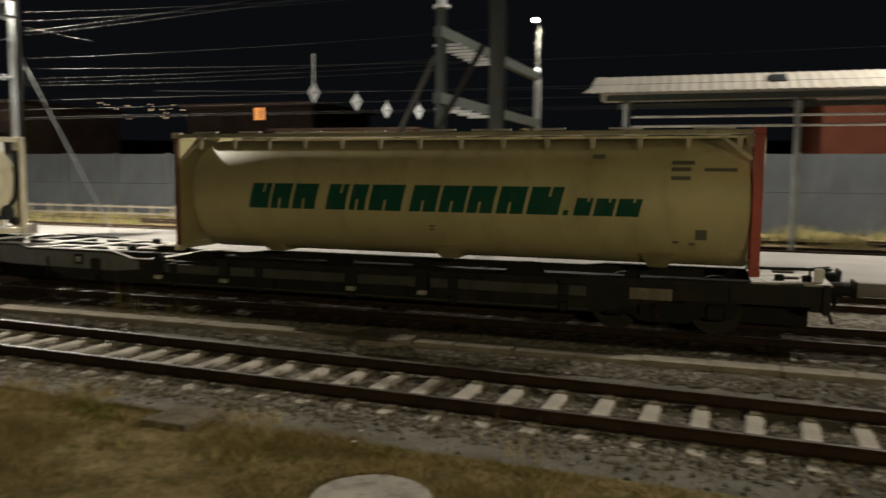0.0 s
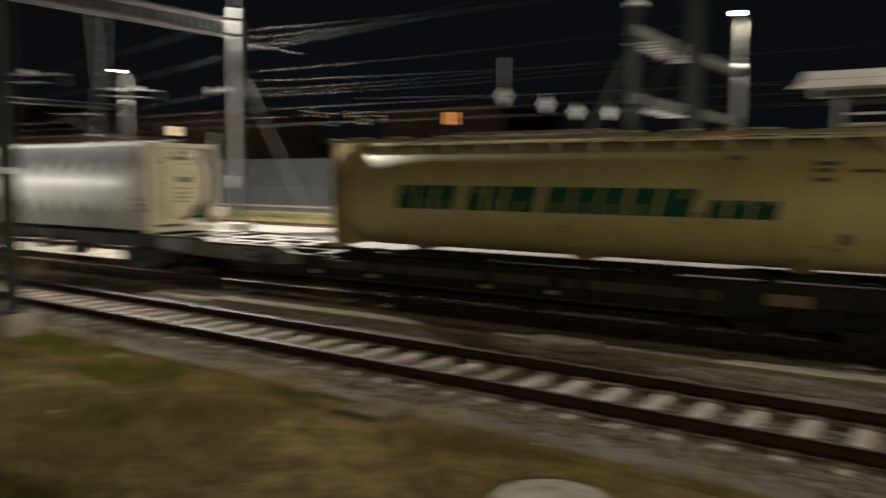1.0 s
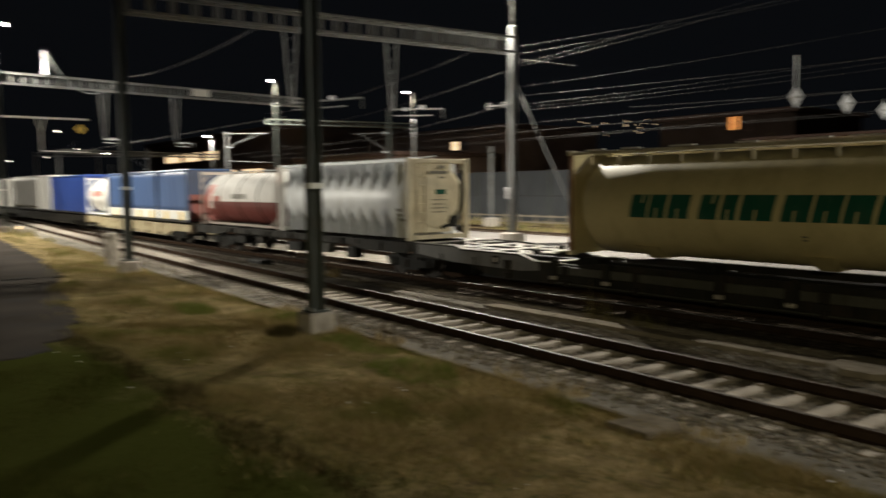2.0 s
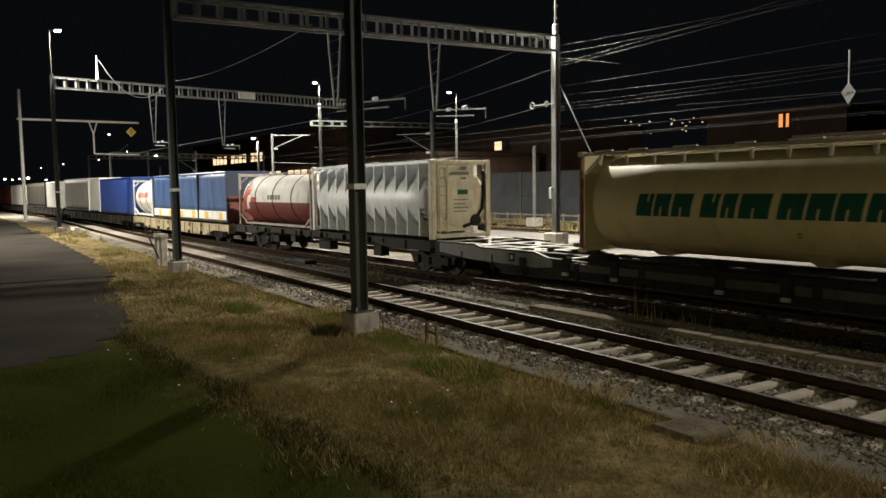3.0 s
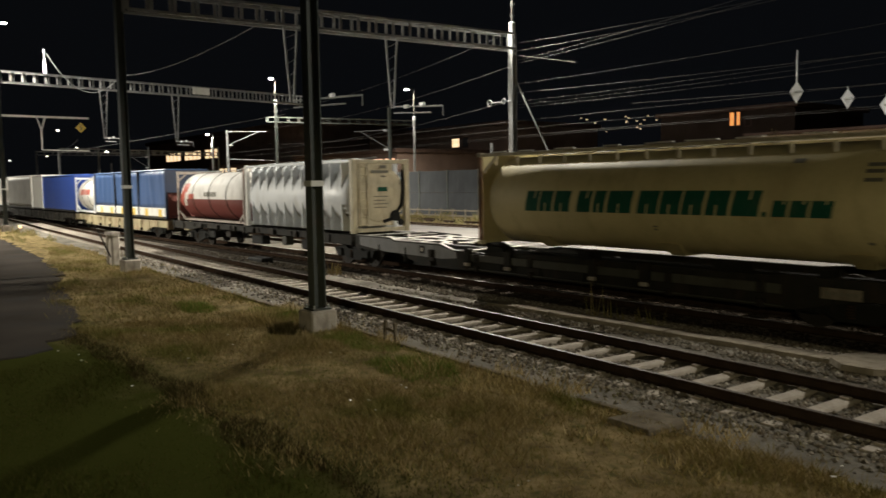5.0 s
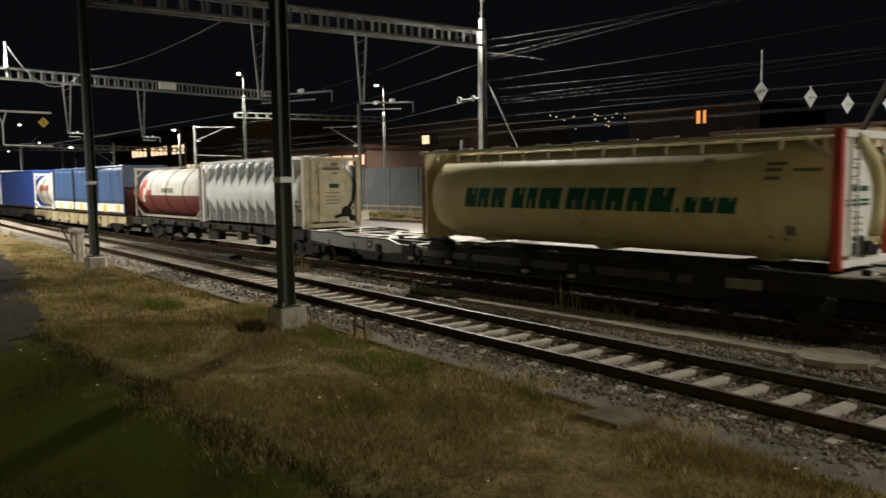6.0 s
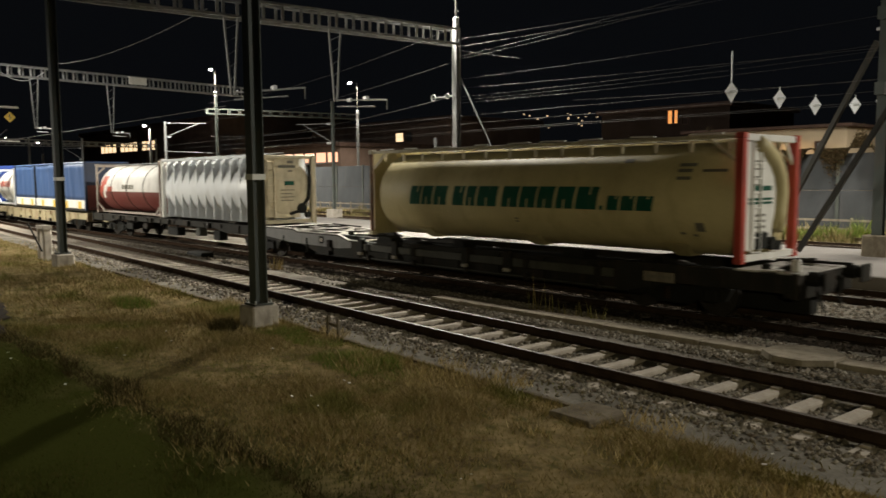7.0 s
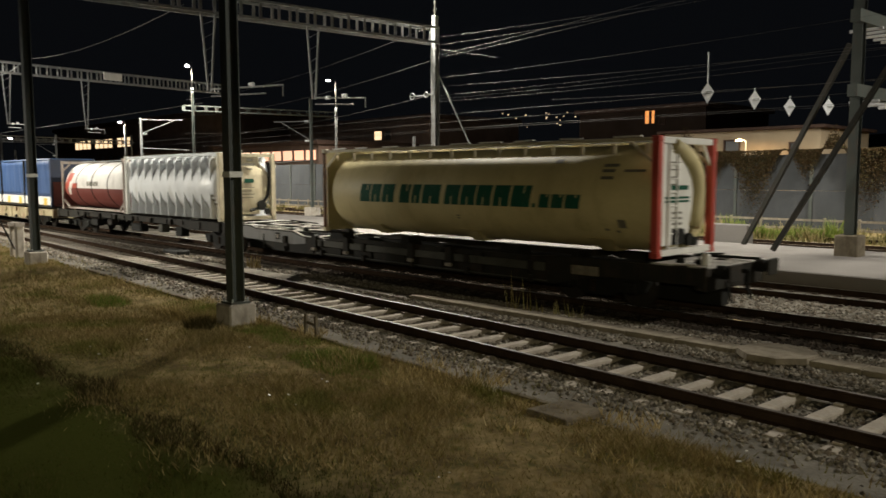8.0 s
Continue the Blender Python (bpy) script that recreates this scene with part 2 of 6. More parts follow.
M_DARKRENDER = mat("dark_render", (0.05, 0.036, 0.03), 0.9, var=0.3, scale=0.5, bump=0.2)
M_BRICK = mat("orange_brick", (0.075, 0.027, 0.017), 0.9, var=0.25, scale=0.8, bump=0.3)
M_ROOF = mat("dark_roof", (0.09, 0.06, 0.05), 0.85, var=0.3, bump=0.2)
M_CORR = mat("pale_corrugated_metal", (0.33, 0.305, 0.27), 0.55, var=0.18, scale=1.2, bump=0.05, stain=(0.36, 0.31, 0.26), amount=0.5)
M_HILL = mat("dark_woods", (0.03, 0.035, 0.025), 1.0, var=0.4, scale=0.05, bump=0)
M_GLASSD = mat("dark_window_glass", (0.02, 0.022, 0.025), 0.4, var=0.1, bump=0)
M_DIAMOND = mat("white_marker_board", (0.86, 0.88, 0.92), 0.35, var=0.06, bump=0)
G_LAMP = glow("lamp_glow", (1.0, 0.95, 0.86), 90)
G_WARMWIN = glow("warm_window", (1.0, 0.72, 0.42), 1.3)
G_ORANGE = glow("orange_window", (1.0, 0.38, 0.1), 0.9)
G_SHOP = glow("shop_window", (1.0, 0.55, 0.36), 1.1)
G_FAR = glow("far_light", (1.0, 0.72, 0.42), 1.0)
G_FARW = glow("far_white_light", (1.0, 0.9, 0.75), 9)
M_LEDBOX = mat("plastic_band", (0.62, 0.62, 0.58), 0.5, var=0.1, bump=0)

# ---- mesh helpers ----


def box(bm, c, s, rz=0.0, ry=0.0, rx=0.0, bevel=0.0):
    r = bmesh.ops.create_cube(bm, size=1, matrix=pose(*c, rx, ry, rz) @ Matrix.Diagonal((*s, 1)))
    if bevel:
        e = list({e for v in r["verts"] for e in v.link_edges})
        bmesh.ops.bevel(bm, geom=e, offset=bevel, segments=1, affect="EDGES")


def rod(bm, a, b, r, seg=8, r2=None):
    a, b = Vector(a), Vector(b)
    d = b - a
    m = Matrix.Translation((a + b) / 2) @ d.to_track_quat("Z", "Y").to_matrix().to_4x4()
    bmesh.ops.create_cone(bm, cap_ends=True, segments=seg, radius1=r, radius2=r if r2 is None else r2, depth=d.length, matrix=m)


def beam(bm, a, b, w, h):
    """A square bar from a to b, w across and h high."""
    a, b = Vector(a), Vector(b)
    d = b - a
    m = Matrix.Translation((a + b) / 2) @ d.to_track_quat("X", "Z").to_matrix().to_4x4() @ Matrix.Diagonal((d.length, w, h, 1))
    bmesh.ops.create_cube(bm, size=1, matrix=m)


def extrude(bm, outline, y0, y1):
    """A plate with the outline [(x, z)] between two depths."""
    a = [bm.verts.new((x, y0, z)) for x, z in outline]
    b = [bm.verts.new((x, y1, z)) for x, z in outline]
    bm.faces.new(a)
    bm.faces.new(b[::-1])
    for i in range(len(a)):
        j = (i + 1) % len(a)
        bm.faces.new((a[j], a[i], b[i], b[j]))
    bmesh.ops.recalc_face_normals(bm, faces=bm.faces[:])


def lathe(bm, profile, seg=40, yc=0.0, zc=0.0):
    """A body turned about the x axis: profile [(x, radius)]."""
    rings = []
    for x, r in profile:
        rings.append([bm.verts.new((x, yc + r * math.cos(k * math.tau / seg), zc + r * math.sin(k * math.tau / seg))) for k in range(seg)])
    for p, q in zip(rings, rings[1:]):
        for k in range(seg):
            j = (k + 1) % seg
            f = bm.faces.new((p[k], p[j], q[j], q[k]))
            f.smooth = True
    bm.faces.new(rings[0])
    bm.faces.new(rings[-1][::-1])
    bmesh.ops.recalc_face_normals(bm, faces=bm.faces[:])


def mesh(bm, name, material):
    me = bpy.data.meshes.new(name)
    bm.to_mesh(me)
    bm.free()
    me.materials.append(material)
    return me


def part(name, bm, material, parent, label=""):
    ob = new(name, mesh(bm, name, material))
    ob.parent = parent
    return tagged(ob, label=label)


def thing(name, x=0, y=0, z=0, label="", category="", group="", kind=""):
    ob = new(name)
    ob.empty_display_size = 0.2
    ob.location = (x, y, z)
    return tagged(ob, label, category, group, kind)


def solid(name, bm, material, label="", category="", kind="", group=""):
    return tagged(new(name, mesh(bm, name, material)), label, category, group, kind)


def B():
    return bmesh.new()


def pieces(name, verts, faces, material, label, category, kind="stuff"):
    me = bpy.data.meshes.new(name)
    me.from_pydata(verts, [], faces)
    me.materials.append(material)
    return tagged(new(name, me), label, category, kind=kind)


rnd = random.Random(7)
nr = np.random.RandomState(5)

# ---- ground ----
AL = radians(2.876)
CA, SA = math.cos(AL), math.sin(AL)
TRAIN_Y, TRAIN_RAIL = 15.93, -0.08


def near_y(x, k=9.6):
    """Centre line of the near track: straight, then bending into the train's track."""
    if x > -62:
        return (k - x * SA) / CA
    y0 = (k + 62 * SA) / CA
    s = min(1.0, (-62 - x) / 75)
    return y0 + (TRAIN_Y - y0 + (k - 9.6)) * (1.7 * s - 0.7 * s * s)


def ground_z(x, y):
    c = near_y(max(x, -62))
    z = 0.0
    if y < c - 1.9:
        z = 0.0 if y < c - 2.6 else -0.15 * (y - c + 2.6) / 0.7
    elif y < c + 1.5:
        z = -0.15 if abs(y - c) < 0.78 else -0.1
    elif y < 12.6:
        z = -0.05
    elif y < 14.0:
        z = -0.05 - 0.2 * (y - 12.6) / 1.4
    elif y < 21.8:
        z = -0.25
    elif y < 29.2:
        z = -0.1
    elif y < 300:
        z = 0.04
    return z


def edge_y(x):
    return 7.35 - 0.052 * x if x > -62 else 10.57


def lawn_y(x):
    """Where the short dark lawn ends and the long dry grass begins."""
    return 3.9 + 0.35 * math.sin(x * 0.9) + 0.25 * math.sin(x * 2.1 + 1)


def build_ground():
    xs = [-1500, -600, -300, -200, -140, -100, -80] + [-62 + i * 2 for i in range(20)] + [-22 + i * 0.5 for i in range(52)] + [4 + i * 2 for i in range(9)] + [30, 50, 100, 300, 800]
    ys = [-300, -60, -20, -8] + [-4 + i * 0.8 for i in range(8)] + [2.4 + i * 0.25 for i in range(13)] + [5.8 + i * 0.6 for i in range(3)]
    ys += [7.6 + i * 0.4 for i in range(50)] + [28, 29.19, 29.21, 33, 37, 41, 60, 120, 300, 900]
    bm = B()
    grid = [[bm.verts.new((x, y, ground_z(x, y) + 0.025 * noise.noise((x * 0.6, y * 0.6, 3)) * (y < 8))) for y in ys] for x in xs]
    for i in range(len(xs) - 1):
        for j in range(len(ys) - 1):
            f = bm.faces.new((grid[i][j], grid[i + 1][j], grid[i + 1][j + 1], grid[i][j + 1]))
            xm, ym = (xs[i] + xs[i + 1]) / 2, (ys[j] + ys[j + 1]) / 2
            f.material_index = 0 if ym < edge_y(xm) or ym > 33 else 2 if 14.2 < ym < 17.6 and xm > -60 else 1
            f.smooth = True
    bmesh.ops.recalc_face_normals(bm, faces=bm.faces[:])
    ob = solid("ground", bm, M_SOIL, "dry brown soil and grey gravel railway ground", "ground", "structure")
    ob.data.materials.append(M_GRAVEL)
    ob.data.materials.append(M_GRAVELDARK)


build_ground()

bm = B()
outline = [(-15.2, -60), (-13.5, -20), (-14.0, 0.6), (-14.8, 2.4), (-16.2, 3.6), (-20.6, 4.4), (-24, 5.0), (-29.4, 6.1), (-40, 7.0), (-57, 7.9), (-90, 9.6), (-200, 11.0), (-400, 11), (-400, -60)]
fine = []
for (xa, ya), (xb, yb) in zip(outline, outline[1:]):
    k = max(1, int(min(40, math.hypot(xb - xa, yb - ya) / 0.3))) if max(ya, yb) > -3 and xa > -100 else 1
    for i in range(k):
        x, y = xa + (xb - xa) * i / k, ya + (yb - ya) * i / k
        w = 0.3 * noise.noise((x * 1.3, y * 1.3, 5)) + 0.15 * noise.noise((x * 4, y * 4, 6)) if k > 1 else 0
        fine.append((x + w, y + w))
outline = fine + [outline[-1]]
vs = [bm.verts.new((x, y, 0.035)) for x, y in outline]
lo = [bm.verts.new((x, y, -0.06)) for x, y in outline]
bm.faces.new(vs)
for i in range(len(vs)):
    bm.faces.new((vs[i], lo[i], lo[(i + 1) % len(vs)], vs[(i + 1) % len(vs)]))
bmesh.ops.recalc_face_normals(bm, faces=bm.faces[:])
solid("pavement", bm, M_ASPHALT, "worn dark asphalt path beside the dry grass", "pavement", "structure")

bm = B()
box(bm, (-150, 25.3, -0.05), (400, 7.6, 0.6), bevel=0.03)
solid("platform", bm, M_PLATFORM, "pale concrete platform surface lit by mast lamps", "platform", "structure")

# grass: dense near the near masts, thinner further off


def blades(n, x0, x1, y0, y1, h0, h1, w, keep, z=0.0, lean=0.5):
    x, y = nr.uniform(x0, x1, n), nr.uniform(y0, y1, n)
    ok = np.array([keep(a, b) for a, b in zip(x, y)])
    x, y = x[ok], y[ok]
    n = len(x)
    h = nr.uniform(h0, h1, n) * (0.55 + 0.9 * np.clip(np.sin(x * 1.7 + np.sin(y * 2.3) * 1.4) * np.sin(y * 1.9 + x * 0.6), 0, 1))
    a, t = nr.uniform(0, math.tau, n), nr.uniform(0, math.tau, n)
    dx, dy = np.cos(a) * w * nr.uniform(0.6, 1.4, n), np.sin(a) * w
    lx, ly = np.cos(t) * h * lean * nr.uniform(0, 1.3, n), np.sin(t) * h * lean * nr.uniform(0, 1.3, n)
    v = np.empty((n, 3, 3))
    v[:, 0] = np.stack([x - dx, y - dy, np.full(n, z - 0.02)], 1)
    v[:, 1] = np.stack([x + dx, y + dy, np.full(n, z - 0.02)], 1)
    v[:, 2] = np.stack([x + lx, y + ly, z + h], 1)
    return v.reshape(-1, 3), np.arange(n * 3).reshape(-1, 3)


def on_grass(x, y):
    if y < lawn_y(x) + rnd.gauss(0, 0.3):
        return False
    if y > edge_y(x) - 0.12:
        return rnd.random() < 0.02 and y < edge_y(x) + 0.7
    x += rnd.gauss(0, 0.45)
    if x < -13.8 and y < 0.6 or x < -14 and y < 3.2 + max(0, (-16 - x)) * 0.2 - 0.05 and y < 7.9:
        return False
    d = noise.noise((x * 0.45, y * 0.45, 0)) + 0.5 * noise.noise((x * 1.7, y * 1.7, 2))
    return rnd.random() < 0.62 + d


v1, f1 = blades(480000, -17, 4, -1.0, 8.6, 0.03, 0.13, 0.0065, on_grass, 0.0, 1.3)
v2, f2 = blades(110000, -42, -13, 3, 10.0, 0.04, 0.17, 0.011, on_grass, 0.0, 1.1)
lv, lf = blades(150000, -17, 3, -1.5, 5, 0.02, 0.07, 0.006, lambda x, y: y < lawn_y(x) + rnd.gauss(0, 0.5) and not (x < -14.1 + rnd.gauss(0, 0.25) and y < 3.2 + max(0, -16 - x) * 0.2), 0.0, 1.0)
ev, ef = blades(26000, -17, 4, 5.6, 8.9, 0.1, 0.32, 0.007, lambda x, y: edge_y(x) - 1.3 < y < edge_y(x) + 0.25 and noise.noise((x * 0.9, y * 0.9, 5)) > 0.12, 0.0, 0.9)
pieces("dry_tufts", ev.tolist(), ef.tolist(), M_TUFT, "pale dry grass tufts along the gravel edge", "grass")
dv, df = blades(26000, -17, -3, 2.6, 5.0, 0.05, 0.17, 0.008, lambda x, y: abs(y - 3.68 - 0.02 * (x + 10) - 0.25 * noise.noise((x * 0.8, 3, 1))) < 0.1 + 0.3 * max(0, noise.noise((x * 0.9, y * 0.6, 8)) + 0.25), 0.0, 0.9)
pieces("dark_turf", dv.tolist(), df.tolist(), M_DARKTURF, "dark matted turf where lawn meets dry grass", "grass")
sv, sf = blades(1500, -14.1, -13.1, 6.4, 7.1, 0.22, 0.5, 0.012, lambda x, y: rnd.random() < 1.1 - ((x + 13.62) / 0.4) ** 2 - ((y - 6.74) / 0.28) ** 2, 0.0, 0.7)
pieces("dark_weeds", sv.tolist(), sf.tolist(), M_DARKTURF, "dark dead weeds at the foot of the mast plinth", "weeds")
gv, gf = [], []
for cx, cy, rx_, ry_ in ((-15.6, 7.7, 1.3, 0.55), (-12.2, 7.35, 1.2, 0.35), (-9.6, 6.9, 1.0, 0.45), (-18.0, 6.6, 0.9, 0.4)):
    v, f = blades(9000, cx - 1.5 * rx_, cx + 1.5 * rx_, cy - 1.5 * ry_, cy + 1.5 * ry_, 0.04, 0.16, 0.006, lambda x, y: rnd.random() < 1.3 - ((x - cx) / rx_) ** 2 - ((y - cy) / ry_) ** 2 + noise.noise((x * 2.2, y * 2.2, 3)) and y < edge_y(x), 0.0, 1.1)
    gf.append(f + sum(len(q) for q in gv))
    gv.append(v)
pieces("green_grass", np.vstack(gv).tolist(), np.vstack(gf).tolist(), M_GREENBLADE, "fresh green grass patches near the mast plinth", "grass")
pieces("lawn", lv.tolist(), lf.tolist(), M_LAWNBLADE, "short dark green lawn beside the dry grass", "grass")
pieces("grass", np.vstack([v1, v2]).tolist(), np.vstack([f1, f2 + len(v1)]).tolist(), M_BLADE, "short dry brown and green grass", "grass")


def stones(n, x0, x1, y0, y1, size, z, keep):
    base = np.array([(1, 0, -.2), (.25, .9, 0), (-.8, .6, -.2), (-.8, -.6, .1), (.3, -.95, -.1), (0.1, 0, .75), (-.1, .1, -.7)])
    tri = np.array([(0, 1, 5), (1, 2, 5), (2, 3, 5), (3, 4, 5), (4, 0, 5), (1, 0, 6), (2, 1, 6), (3, 2, 6), (4, 3, 6), (0, 4, 6)])
    x, y = nr.uniform(x0, x1, n), nr.uniform(y0, y1, n)
    ok = np.array([keep(a, b) for a, b in zip(x, y)])
    x, y = x[ok], y[ok]
    n = len(x)
    s = size * nr.uniform(0.5, 1.3, n)
    a = nr.uniform(0, math.tau, n)
    p = base[None] * s[:, None, None] * nr.uniform(0.7, 1.3, (n, 7, 3))
    q = np.empty_like(p)
    q[:, :, 0] = p[:, :, 0] * np.cos(a)[:, None] - p[:, :, 1] * np.sin(a)[:, None] + x[:, None]
    q[:, :, 1] = p[:, :, 0] * np.sin(a)[:, None] + p[:, :, 1] * np.cos(a)[:, None] + y[:, None]
    zz = np.array([ground_z(i, j) for i, j in zip(x, y)]) if z is None else z
    q[:, :, 2] = p[:, :, 2] + (zz + s * 0.25)[:, None]
    return q.reshape(-1, 3), (tri[None] + 7 * np.arange(n)[:, None, None]).reshape(-1, 3)


def on_ballast(x, y):
    c = near_y(x)
    if y < edge_y(x) + 0.15:
        return False
    if y < c - 1.45:
        return rnd.random() < 0.12 + 0.6 * max(0, 1 - (c - 1.45 - y) / 0.3)
    if 12.05 < y < 12.55:
        return rnd.random() < 0.05
    return True


va, fa = stones(42000, -17, 6, 7.6, 14.2, 0.036, None, on_ballast)
vb, fb = stones(12000, -40, -17, 8.5, 14.2, 0.05, None, on_ballast)
vc, fc = stones(7000, -20, 8, 17.0, 19.6, 0.045, -0.25, lambda x, y: True)
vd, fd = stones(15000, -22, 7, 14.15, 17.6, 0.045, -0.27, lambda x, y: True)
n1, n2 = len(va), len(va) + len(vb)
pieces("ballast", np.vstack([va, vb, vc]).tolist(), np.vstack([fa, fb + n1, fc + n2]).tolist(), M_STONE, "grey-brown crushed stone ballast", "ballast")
# these stones carry the train's shade in their colour besides track dirt
pieces("dark_ballast", vd.tolist(), fd.tolist(), M_STONEDARK, "dark ballast between the rails of the train's track", "ballast")

wv, wf = blades(46000, -60, 12, 33.0, 40.6, 0.1, 0.65, 0.035, lambda x, y: noise.noise((x * 0.5, y * 0.6, 7)) > (0.02 if -22 < x < -4 else 0.2 if x < -22 else 0.0), 0.04, 0.75)
pieces("weeds", wv.tolist(), wf.tolist(), M_WEED, "yellow-green weeds before the grey wall", "weeds")
cv, cf = [], []
for cx, cy, r_ in ((-15.2, 35.0, 1.3), (-13.6, 36.2, 0.9), (-9.2, 34.4, 1.0), (-7.6, 33.6, 0.8), (-17.5, 37.0, 0.8)):
    v, f = blades(1300, cx - r_, cx + r_, cy - 0.7, cy + 0.7, 0.25, 0.85, 0.03, lambda x, y: rnd.random() < 1.1 - ((x - cx) / r_) ** 2, 0.04, 0.55)
    cf.append(f + sum(len(q) for q in cv))
    cv.append(v)
pieces("weeds", np.vstack(cv).tolist(), np.vstack(cf).tolist(), M_GREENBLADE, "tall green weed clumps beside the rusty track", "weeds")
wv, wf = blades(34, -11.5, -9.4, 12.6, 13.2, 0.25, 0.7, 0.013, lambda x, y: True, -0.07, 0.3)
wv3, wf3 = blades(2600, -66, -46, 7.9, 10.4, 0.1, 0.5, 0.025, lambda x, y: noise.noise((x * 0.3, y * 0.5, 9)) > -0.05 and y < edge_y(x), 0.0, 0.4)
pieces("weeds", wv3.tolist(), wf3.tolist(), M_WEED, "rough weeds beside the path and mast", "weeds")
wv2, wf2 = blades(25, -22.3, -21.9, 12.6, 13.0, 0.2, 0.4, 0.02, lambda x, y: True, -0.07, 0.3)
pieces("tall_grass", np.vstack([wv, wv2]).tolist(), np.vstack([wf, wf2 + len(wv)]).tolist(), M_BLADE, "tall dry grass tufts beside the cable trough", "grass")

bm = B()
for i in range(32):
    x, y = rnd.uniform(-16, 1), rnd.uniform(2.5, 7.6)
    s = rnd.uniform(0.012, 0.035)
    box(bm, (x, y, 0.07), (s * rnd.uniform(0.8, 1.8), s, 0.006), rz=rnd.uniform(0, 180), rx=rnd.uniform(-30, 30))
tagged(solid("litter", bm, M_WHITEP, "small pale scraps and leaves in the grass", "litter"), kind="stuff")

# ---- tracks ----
HEAD = [(-0.075, 0), (0.075, 0), (0.075, 0.012), (0.02, 0.03), (0.012, 0.115), (0.036, 0.13), (0.036, 0.158), (-0.036, 0.158), (-0.036, 0.13), (-0.012, 0.115), (-0.02, 0.03), (-0.075, 0.012)]


def rail_mesh(path, head):
    bm = B()
    rings = []
    for i, (x, y, z) in enumerate(path):
        p, q = path[max(0, i - 1)], path[min(len(path) - 1, i + 1)]
        d = Vector((q[0] - p[0], q[1] - p[1], 0)).normalized()
        s = Vector((-d.y, d.x, 0))
        rings.append([bm.verts.new((x + s.x * a, y + s.y * a, z + b)) for a, b in HEAD])
    for r0, r1 in zip(rings, rings[1:]):
        for k in range(12):
            j = (k + 1) % 12
            f = bm.faces.new((r0[k], r0[j], r1[j], r1[k]))
            f.material_index = 1 if k == 6 else 0
    bm.faces.new(rings[0])
    bm.faces.new(rings[-1])
    bmesh.ops.recalc_face_normals(bm, faces=bm.faces[:])
    me = mesh(bm, "rail", M_RAIL)
    me.materials.append(head)
    return me


def sleeper_mesh():
    bm = B()
    box(bm, (0, 0, -0.08), (0.21, 2.42, 0.16), bevel=0.02)
    for y in (-0.9, -0.6, 0.6, 0.9):
        box(bm, (0, y, 0.015), (0.12, 0.09, 0.03))
    return mesh(bm, "sleeper", M_SLEEPER)


SLEEPER = sleeper_mesh()


def track(name, line, top, x0, x1, s0, s1, step, label, head=M_RAILTOP, sleeper=None):
    """Two rails along y = line(x) and their sleepers between s0 and s1."""
    t = thing(name, (s0 + s1) / 2, line((s0 + s1) / 2), top - 0.16, label, "railway track", kind="structure")
    ox, oy, oz = t.location
    xs = list(np.arange(x0, x1 + 0.1, step))
    for side in (-0.7525, 0.7525):
        path = [(x - ox, line(x) + side - oy, 0.0) for x in xs]
        r = new("rail", rail_mesh(path, head))
        r.parent = t
    x = s0
    while x < s1:
        s = new("sleeper", sleeper or SLEEPER)
        s.parent = t
        ang = math.atan2(line(x + 0.5) - line(x - 0.5), 1)
        s.matrix_basis = pose(x - ox + rnd.uniform(-0.02, 0.02), line(x) - oy, -0.004 + rnd.uniform(-0.006, 0.004), 0, 0, math.degrees(ang) + rnd.uniform(-1, 1))
        x += 0.6
    return t


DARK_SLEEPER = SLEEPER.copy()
DARK_SLEEPER.materials[0] = M_SLEEPDARK
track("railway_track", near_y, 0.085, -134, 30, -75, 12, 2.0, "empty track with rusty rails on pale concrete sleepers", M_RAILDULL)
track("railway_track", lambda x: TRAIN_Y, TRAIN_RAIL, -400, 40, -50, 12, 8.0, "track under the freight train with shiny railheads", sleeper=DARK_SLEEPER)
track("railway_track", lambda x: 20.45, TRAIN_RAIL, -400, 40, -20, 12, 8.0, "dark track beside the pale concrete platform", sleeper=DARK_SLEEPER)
track("railway_track", lambda x: 31.1, 0.2, -400, 40, -60, 12, 8.0, "rusty track behind the concrete platform", M_RAILDUST)
track("railway_track", lambda x: 35.6, 0.2, -400, 40, -60, 12, 8.0, "rusty track among weeds before the wall", M_RAILDUST)

# cable trough with lids, widened slab, loose slab, manhole cover, kerb of the grass
bm = B()
box(bm, (0, 0, -0.06), (0.985, 0.4, 0.13), bevel=0.012)
LID = mesh(bm, "lid", M_LID)
trough = thing("cable_trough", -10, 12.3, -0.02, "concrete cable trough with pale lids", "cable trough", kind="structure")
for i in range(36):
    o = new("lid", LID)
    o.parent = trough
    o.matrix_basis = pose(-3.4 + i * 1.0, rnd.uniform(-0.012, 0.012), 0.05 + rnd.uniform(-0.008, 0.008), 0, 0, rnd.uniform(-0.5, 0.5))
bm = B()
bmesh.ops.create_cone(bm, cap_ends=True, segments=8, radius1=0.62, radius2=0.6, depth=0.09, matrix=pose(-5.2, 12.27, 0.035, 0, 0, 22))
solid("shaft_cover", bm, M_LID, "eight-sided concrete shaft cover on the cable trough", "shaft cover")
bm = B()
box(bm, (-5.7, 7.5, -0.02), (0.64, 0.76, 0.09), rz=-3, rx=-2, bevel=0.015)
solid("concrete_slab", bm, M_DIRTY, "square concrete slab lying at the grass edge", "slab")
bm = B()
bmesh.ops.create_cone(bm, cap_ends=True, segments=28, radius1=0.56, radius2=0.52, depth=0.16, matrix=pose(-2.62, 5.9, 0.02))
